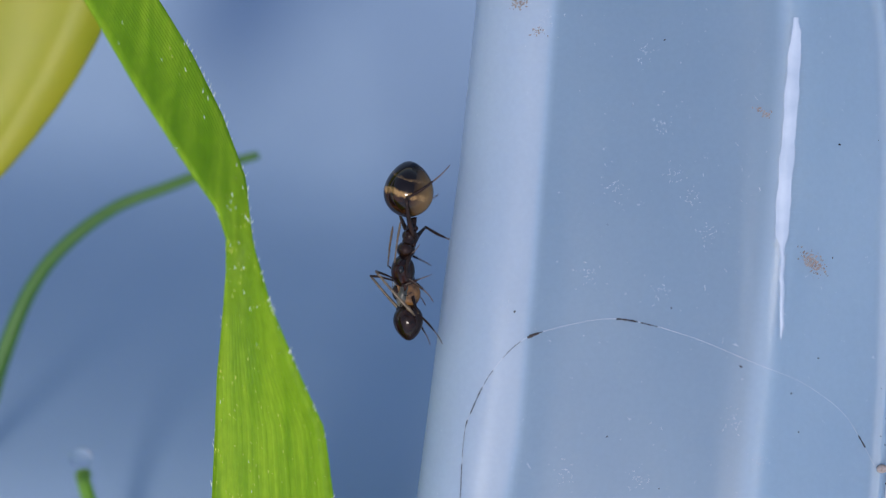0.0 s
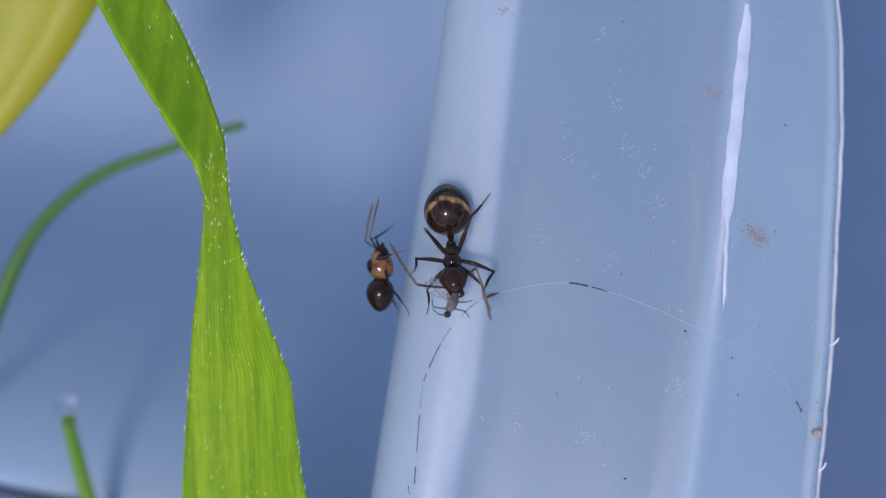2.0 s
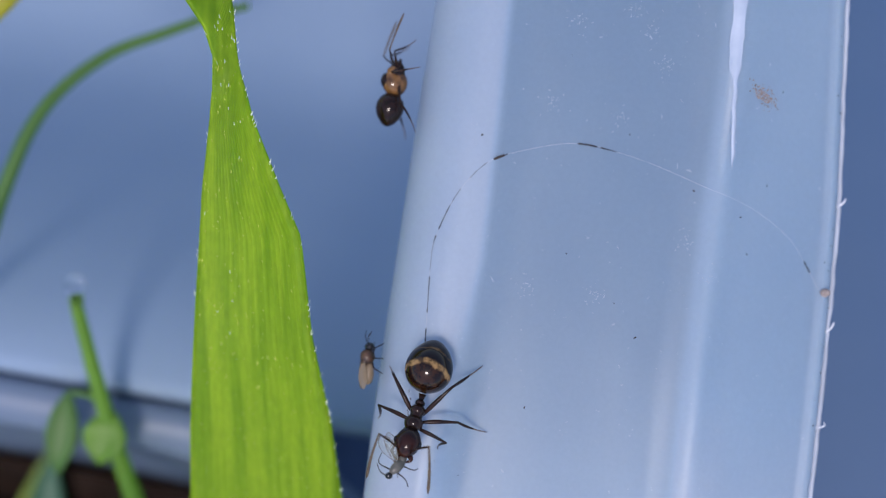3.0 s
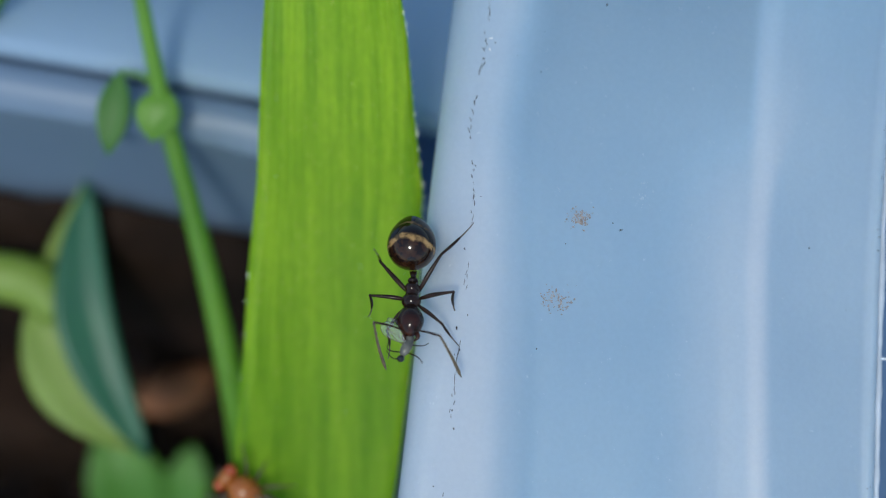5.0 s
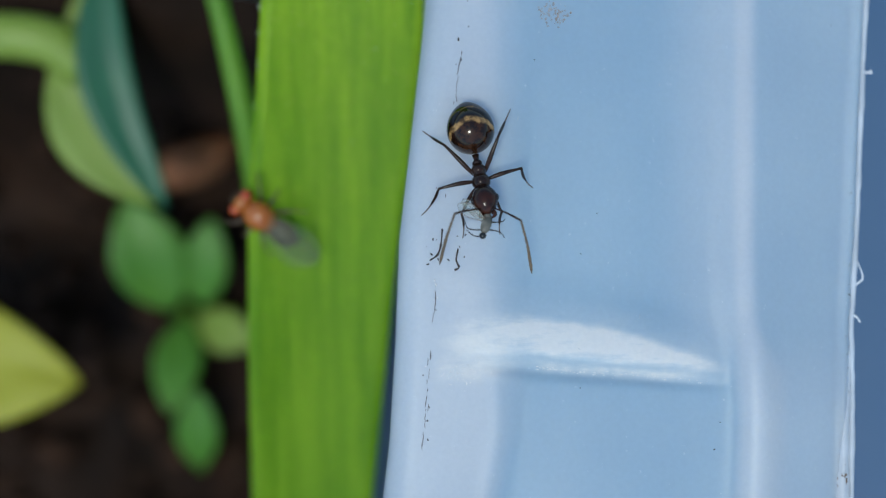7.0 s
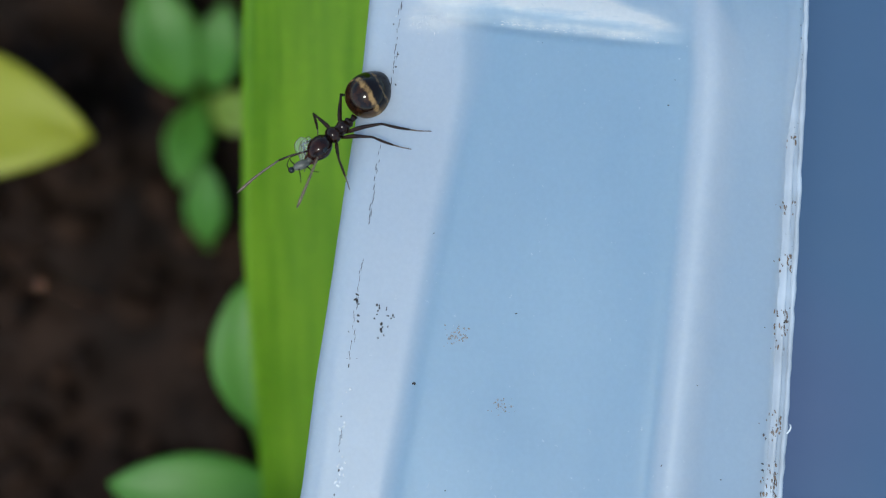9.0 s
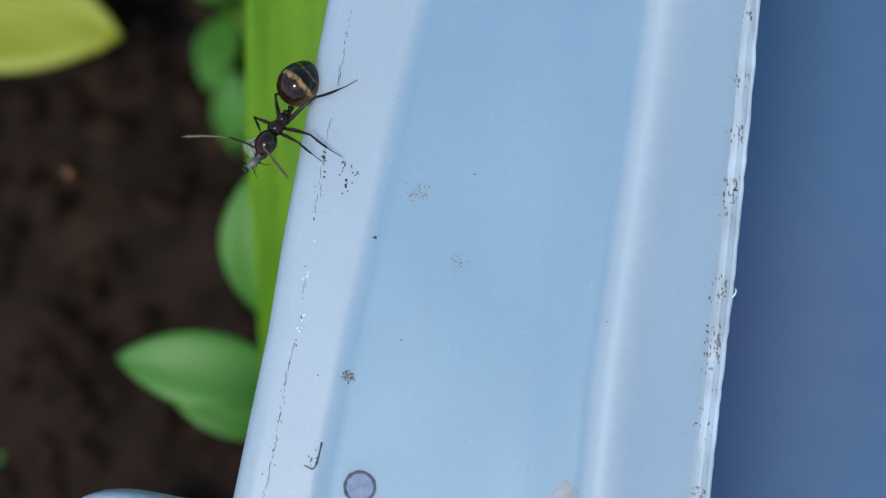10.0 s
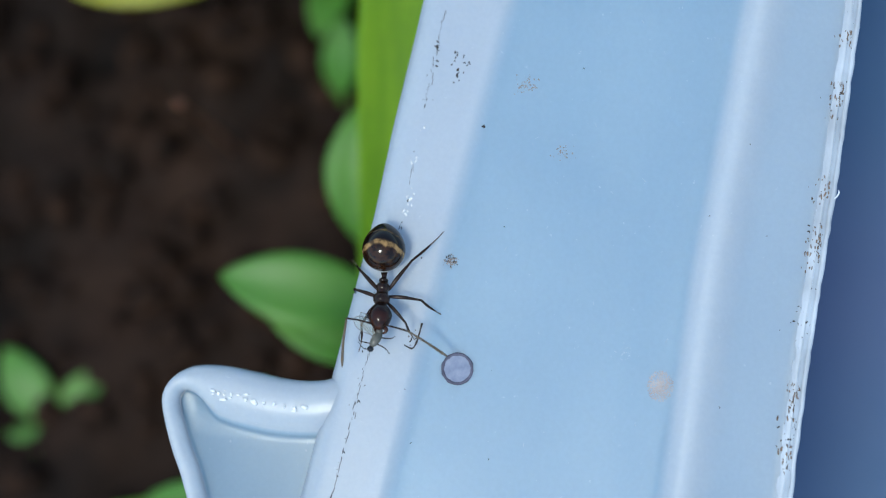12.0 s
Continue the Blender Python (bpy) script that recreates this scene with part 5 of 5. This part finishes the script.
# Where the feet and antenna tips of the carrying ant are, from its waist: seconds, then to its right, ahead and up.
FORE_RIGHT = [(0, 0.75, 1.89, -0.95), (0.5, 0.63, 1.61, -0.95), (1, 0.80, 1.90, -0.95), (1.5, 0.98, 0.76, -1.49), (2, 0.94, 1.28, -1.41), (2.5, 0.57, 1.19, -1.50), (3,
    0.31, 1.51, -1.50), (3.5, 0.76, 1.62, -0.95), (5.5, 0.92, 1.80, -1.10), (6, 0.98, 0.67, -1.28), (6.5, 0.67, 1.39, -1.48), (8.5, 0.86, 1.81, -0.95), (9, 0.67, 1.67,
    -0.95), (9.5, 0.67, 1.85, -0.95), (10, 0.86, 1.64, -0.95), (10.5, 0.78, 1.87, -0.95), (11, 0.63, 1.62, -0.95), (11.5, 0.73, 1.27, -1.24), (12, 0.84, 1.95, -0.99)]
MID_RIGHT = [(0, 1.55, 0.74, -0.95), (0.5, 1.43, 0.46, -0.95), (1, 1.60, 0.75, -0.95), (1.5, 1.58, 0.71, -1.50), (2, 1.34, -0.18, -1.50), (2.5, 0.94, 0.33, -1.50), (3,
    1.17, 0.23, -1.50), (3.5, 1.56, 0.47, -0.95), (5.5, 1.47, 0.54, -0.95), (6, 1.99, 0.49, -1.17), (6.5, 1.76, 0.71, -1.23), (8.5, 1.66, 0.66, -0.95), (9, 1.47, 0.52,
    -0.95), (9.5, 1.47, 0.70, -0.95), (10, 1.66, 0.49, -0.95), (10.5, 1.58, 0.72, -0.95), (11, 1.33, 0.15, -1.50), (11.5, 1.44, 1.26, -1.42), (12, 1.42, -0.20, -1.50)]
HIND_RIGHT = [(0, 1.50, -1.26, -0.75), (0.5, 1.38, -1.54, -0.75), (1, 1.55, -1.25, -0.75), (1.5, 1.60, -1.55, -0.75), (2, 1.02, -1.79, -1.27), (2.5, 0.96, -2.03, -0.37),
    (3, 1.24, -1.15, -0.90), (3.5, 1.51, -1.53, -0.75), (5.5, 1.42, -1.46, -0.75), (6, 1.34, -1.10, -0.80), (6.5, 1.37, -1.54, -0.69), (8.5, 1.32, -1.99, 0.57), (9, 1.42,
    -1.48, -0.75), (9.5, 1.42, -1.30, -0.75), (10, 1.61, -1.51, -0.75), (10.5, 1.53, -1.28, -0.75), (11, 1.74, -1.40, -1.15), (11.5, 1.31, -1.57, -1.37), (12, 1.54,
    -1.38, -1.40)]
FORE_LEFT = [(0, -0.75, 1.89, -0.95), (0.5, 0.43, 0.50, -1.50), (1, -0.70, 1.90, -0.95), (1.5, -0.29, 1.41, -1.50), (2, -0.76, 1.36, -1.46), (2.5, -0.70, 1.63, -1.35),
    (3, -0.60, 0.76, -1.15), (3.5, -1.43, 0.87, -1.14), (5.5, -0.80, 1.66, -1.28), (6, 0.49, 1.44, -1.41), (6.5, 0.10, 1.60, -1.44), (8.5, -1.22, 1.51, -1.10), (9, -1.04,
    1.39, -1.06), (9.5, -0.76, 1.28, -1.15), (10, -1.38, 0.83, -1.20), (10.5, -0.76, 1.21, -1.08), (11, -0.78, 0.76, -1.17), (11.5, -0.64, 1.30, -1.40), (12, -0.71, 1.43,
    -1.38)]
MID_LEFT = [(0, 1.01, 0.06, -1.50), (0.5, -0.20, -0.25, -1.32), (1, 0.80, 1.10, -1.50), (1.5, -0.56, 1.27, -1.50), (2, -0.52, 0.94, -1.50), (2.5, -1.25, 1.23, -1.50), (3,
    -1.86, -0.03, -1.15), (3.5, -1.28, 0.07, -0.74), (5.5, -0.72, 0.77, -1.23), (6, -0.85, 1.11, -1.50), (6.5, -1.36, 0.88, -1.47), (8.5, -1.45, -0.95, -0.70), (9, -1.85,
    -0.58, -0.85), (9.5, -1.58, -0.07, -1.33), (10, -1.80, 0.42, -1.41), (10.5, -1.64, 0.55, -1.42), (11, -1.82, 0.39, -1.39), (11.5, -1.37, 0.47, -1.20), (12, -1.64,
    0.67, -1.50)]
HIND_LEFT = [(0, -0.92, -1.70, -0.61), (0.5, -0.73, -1.96, -0.76), (1, -1.57, -1.47, -1.26), (1.5, -1.33, 0.02, -1.21), (2, -1.19, -1.49, 0.02), (2.5, -1.77, -0.76,
    -0.51), (3, -1.34, -1.62, -0.30), (3.5, -1.59, -1.87, -0.25), (5.5, -1.59, -1.70, -0.28), (6, -1.20, -0.99, -0.28), (6.5, -1.11, -1.70, 0.06), (8.5, -1.57, -1.20,
    -0.68), (9, -1.99, -1.38, -0.75), (9.5, -1.22, -1.54, -0.40), (10, -1.56, -1.86, -0.39), (10.5, -1.71, -1.69, -0.63), (11, -1.52, -1.94, -0.06), (11.5, -1.58, -1.90,
    0.11), (12, -1.72, -1.76, -0.35)]
FEELER_RIGHT = [(0, 0.75, 2.45, -0.50), (0.5, 0.70, 2.40, -0.50), (1, 0.80, 2.40, -0.50), (1.5, 0.65, 2.50, -0.50), (2, 1.66, 0.15, 0.69), (2.5, 0.97, 3.03, -1.41), (3,
    0.90, 2.40, -0.50), (3.5, 0.60, 2.35, -0.50), (5.5, 0.91, 2.37, -0.65), (6, 1.63, 2.38, -0.93), (6.5, 1.53, 2.38, -0.86), (8.5, 1.82, 3.51, 0.05), (9, 1.21, 3.93,
    -0.20), (9.5, 0.93, 3.65, -0.50), (10, 2.63, 2.49, 1.46), (10.5, 1.61, 3.41, 0.06), (11, 2.17, 3.15, -0.56), (11.5, 0.77, 3.19, -0.30), (12, 1.18, 2.81, -0.30)]
FEELER_LEFT = [(0, -0.75, 2.45, -0.50), (0.5, -0.70, 2.40, -0.50), (1, -0.80, 2.40, -0.50), (1.5, -0.65, 2.50, -0.50), (2, -0.90, 2.45, -0.50), (2.5, -1.10, 2.93, -1.35),
    (3, -0.90, 2.40, -0.50), (3.5, -0.60, 2.35, -0.50), (5.5, -1.35, 2.54, -1.40), (6, -1.01, 2.54, -1.02), (6.5, -0.87, 3.35, -1.38), (8.5, -1.05, 2.91, -0.30), (9,
    -1.04, 3.18, -0.30), (9.5, -1.01, 2.45, -1.76), (10, -0.70, 1.77, -1.01), (10.5, -1.26, 2.71, -1.72), (11, -2.10, 2.13, -1.40), (11.5, -0.83, 2.24, -0.87), (12,
    -2.03, 2.25, -1.00)]

REST = [(0.75, 1.75, -0.75), (1.55, 0.60, -0.75), (1.50, -1.40, -0.55), (1.0, 2.9, -0.2)]


def stride(root, tables, spans, rate=3.0):
    """Step with six legs in two sets of three while the ant walks; the antennae grope ahead."""
    for name, count in (("leg", 3), ("antenna", 1)):
        limbs = [c for c in root.children if c.name.split(".")[0] == name]
        for i, limb in enumerate(limbs):
            side = 1 if limb.location.x > 0 else -1
            row = i % count if name == "leg" else 3
            at = limb.location * 1000
            table = tables.get((side, row)) or [(0.0, side * REST[row][0], *REST[row][1:])]
            lengths = REACH[row] if row < 3 else FEELER
            pole = Vector((side * (0.25, 0.5, 0.4, 0.9)[row], (0.1, -0.1, -0.25, 0.3)[row], (1.0, 1.0, 1.0, 0.5)[row]))
            phase = (row + (side > 0)) % 2
            upper, lower = [], []
            for k in range(181):
                t = k / 15
                goal = Vector([float(np.interp(t, [r[0] for r in table], [r[j] for r in table])) for j in (1, 2, 3)])
                go = 1.0 if any(p <= t <= q for p, q in spans) else 0.1
                swing = math.sin(2 * math.pi * rate * t) * (1 if phase else -1)
                if row < 3:
                    goal += Vector((0, 0.34 * swing * go, 0.16 * go * max(0.0, swing)))
                else:
                    goal += Vector((0.16 * swing, 0.08 * swing, 0.14 * swing))
                m, n = bend(at, goal, lengths, pole)
                upper.append((t, m))
                lower.append((t, n))
            walk(limb, upper)
            walk(limb.children[0], lower)


def motions():
    path = [
        (0.0, stand(-0.61, 2.33, -0.81, -69, 82, 35)),
        (0.5, stand(-0.58, 3.11, -0.81, -113, 74, 18)),
        (1.0, stand(-0.16, 3.42, -0.71, -108, 68, 19)),
        (1.5, stand(0.45, 3.38, 0.04, -74, 35, 35)),
        (2.0, stand(1.46, 0.72, 0.69, -82, 6, 34)),
        (2.5, stand(0.90, -3.52, 0.74, -101, 0, 33)),
        (3.0, stand(0.27, -7.79, 0.64, -104, 8, 25)),
        (3.3, stand(-0.75, -9.75, 0.27, -112, 22, 22)),
        (3.5, stand(-1.68, -11.18, -0.16, -125, 42, 20)),
        (3.7, stand(-2.20, -11.95, -0.30, -124, 45, 20)),
        (4.5, stand(-2.40, -15.0, 0.0, -100, 30, 20)),
        (5.3, stand(-2.20, -17.65, 0.45, -83, 16, 23)),
        (5.5, stand(-1.81, -19.24, 0.54, -80, 16, 23)),
        (6.0, stand(-1.07, -19.76, 0.74, -62, 0, 31)),
        (6.5, stand(-0.87, -20.36, 0.74, -69, 0, 28)),
        (6.7, stand(-0.62, -20.45, 0.74, -74, 0, 27)),
        (8.3, stand(-2.25, -27.0, 0.46, -108, 16, 20)),
        (8.5, stand(-2.61, -28.00, 0.24, -114, 30, 19)),
        (9.0, stand(-3.55, -30.03, -0.06, -122, 44, 20)),
        (9.5, stand(-4.11, -32.50, -0.06, -92, 40, 23)),
        (10.0, stand(-4.43, -34.07, -0.16, -101, 40, 26)),
        (10.5, stand(-4.65, -35.50, 0.04, -94, 34, 22)),
        (11.0, stand(-4.06, -38.10, 0.49, -83, 16, 23)),
        (11.5, stand(-3.60, -39.33, 0.64, -77, 6, 24)),
        (12.0, stand(-3.91, -43.22, 0.64, -83, 8, 20)),
    ]
    walk(WALKER, path)
    walk(PREY_OB, path)
    walk(CLIMBER, [
        (0.0, stand(-0.73, 0.41, -0.98, 103, 80)),
        (0.5, stand(-0.77, 0.26, -0.98, 96, 80)),
        (1.0, stand(-0.71, -0.05, -0.98, 97, 80)),
        (1.5, stand(-0.70, 0.01, -0.98, 99, 80)),
        (2.0, stand(-0.53, 0.01, -0.98, 101, 80)),
        (2.5, stand(-0.46, 0.33, -0.98, 95, 80)),
        (3.0, stand(-0.39, 1.44, -0.98, 91, 80)),
        (3.3, stand(-0.34, 2.46, -0.98, 87, 80)),
        (4.0, stand(0.26, 5.26, -0.98, 85, 80)),
        (5.0, stand(0.96, 10.46, -0.98, 82, 80)),
        (5.6, stand(1.26, 12.96, -0.98, 80, 80)),
        (12.0, stand(1.26, 12.96, -0.98, 80, 80)),
    ])
    walk(GNAT_OB, [
        (0.0, stand(-1.55, -8.56, -0.90, 88, 70)),
        (2.0, stand(-1.45, -7.76, -0.90, 88, 70)),
        (2.5, stand(-1.35, -7.36, -0.90, 87, 70)),
        (2.7, stand(-1.25, -7.53, -0.90, 87, 70)),
        (3.0, stand(-1.26, -6.74, -0.90, 87, 70)),
        (3.3, stand(-1.28, -6.15, -0.90, 90, 70)),
        (3.6, stand(-1.07, -5.34, -0.90, 91, 70)),
        (4.2, stand(-0.77, -3.14, -0.90, 90, 70)),
        (5.5, stand(-0.07, 0.36, -0.90, 82, 70)),
        (12.0, stand(-0.07, 0.36, -0.90, 82, 70)),
    ])
    stride(WALKER, {(1, 0): FORE_RIGHT, (1, 1): MID_RIGHT, (1, 2): HIND_RIGHT, (-1, 0): FORE_LEFT, (-1, 1): MID_LEFT, (-1, 2): HIND_LEFT,
                    (1, 3): FEELER_RIGHT, (-1, 3): FEELER_LEFT}, ((0, 3.9), (4.2, 5.9), (6.7, 12)))
    stride(CLIMBER, {(1, 2): [(0.0, 1.3, -2.0, -0.6)], (-1, 2): [(0.0, -1.3, -2.0, -0.6)]}, ((1.8, 5.0),))


cam.data.dof.focus_object = WALKER
motions()
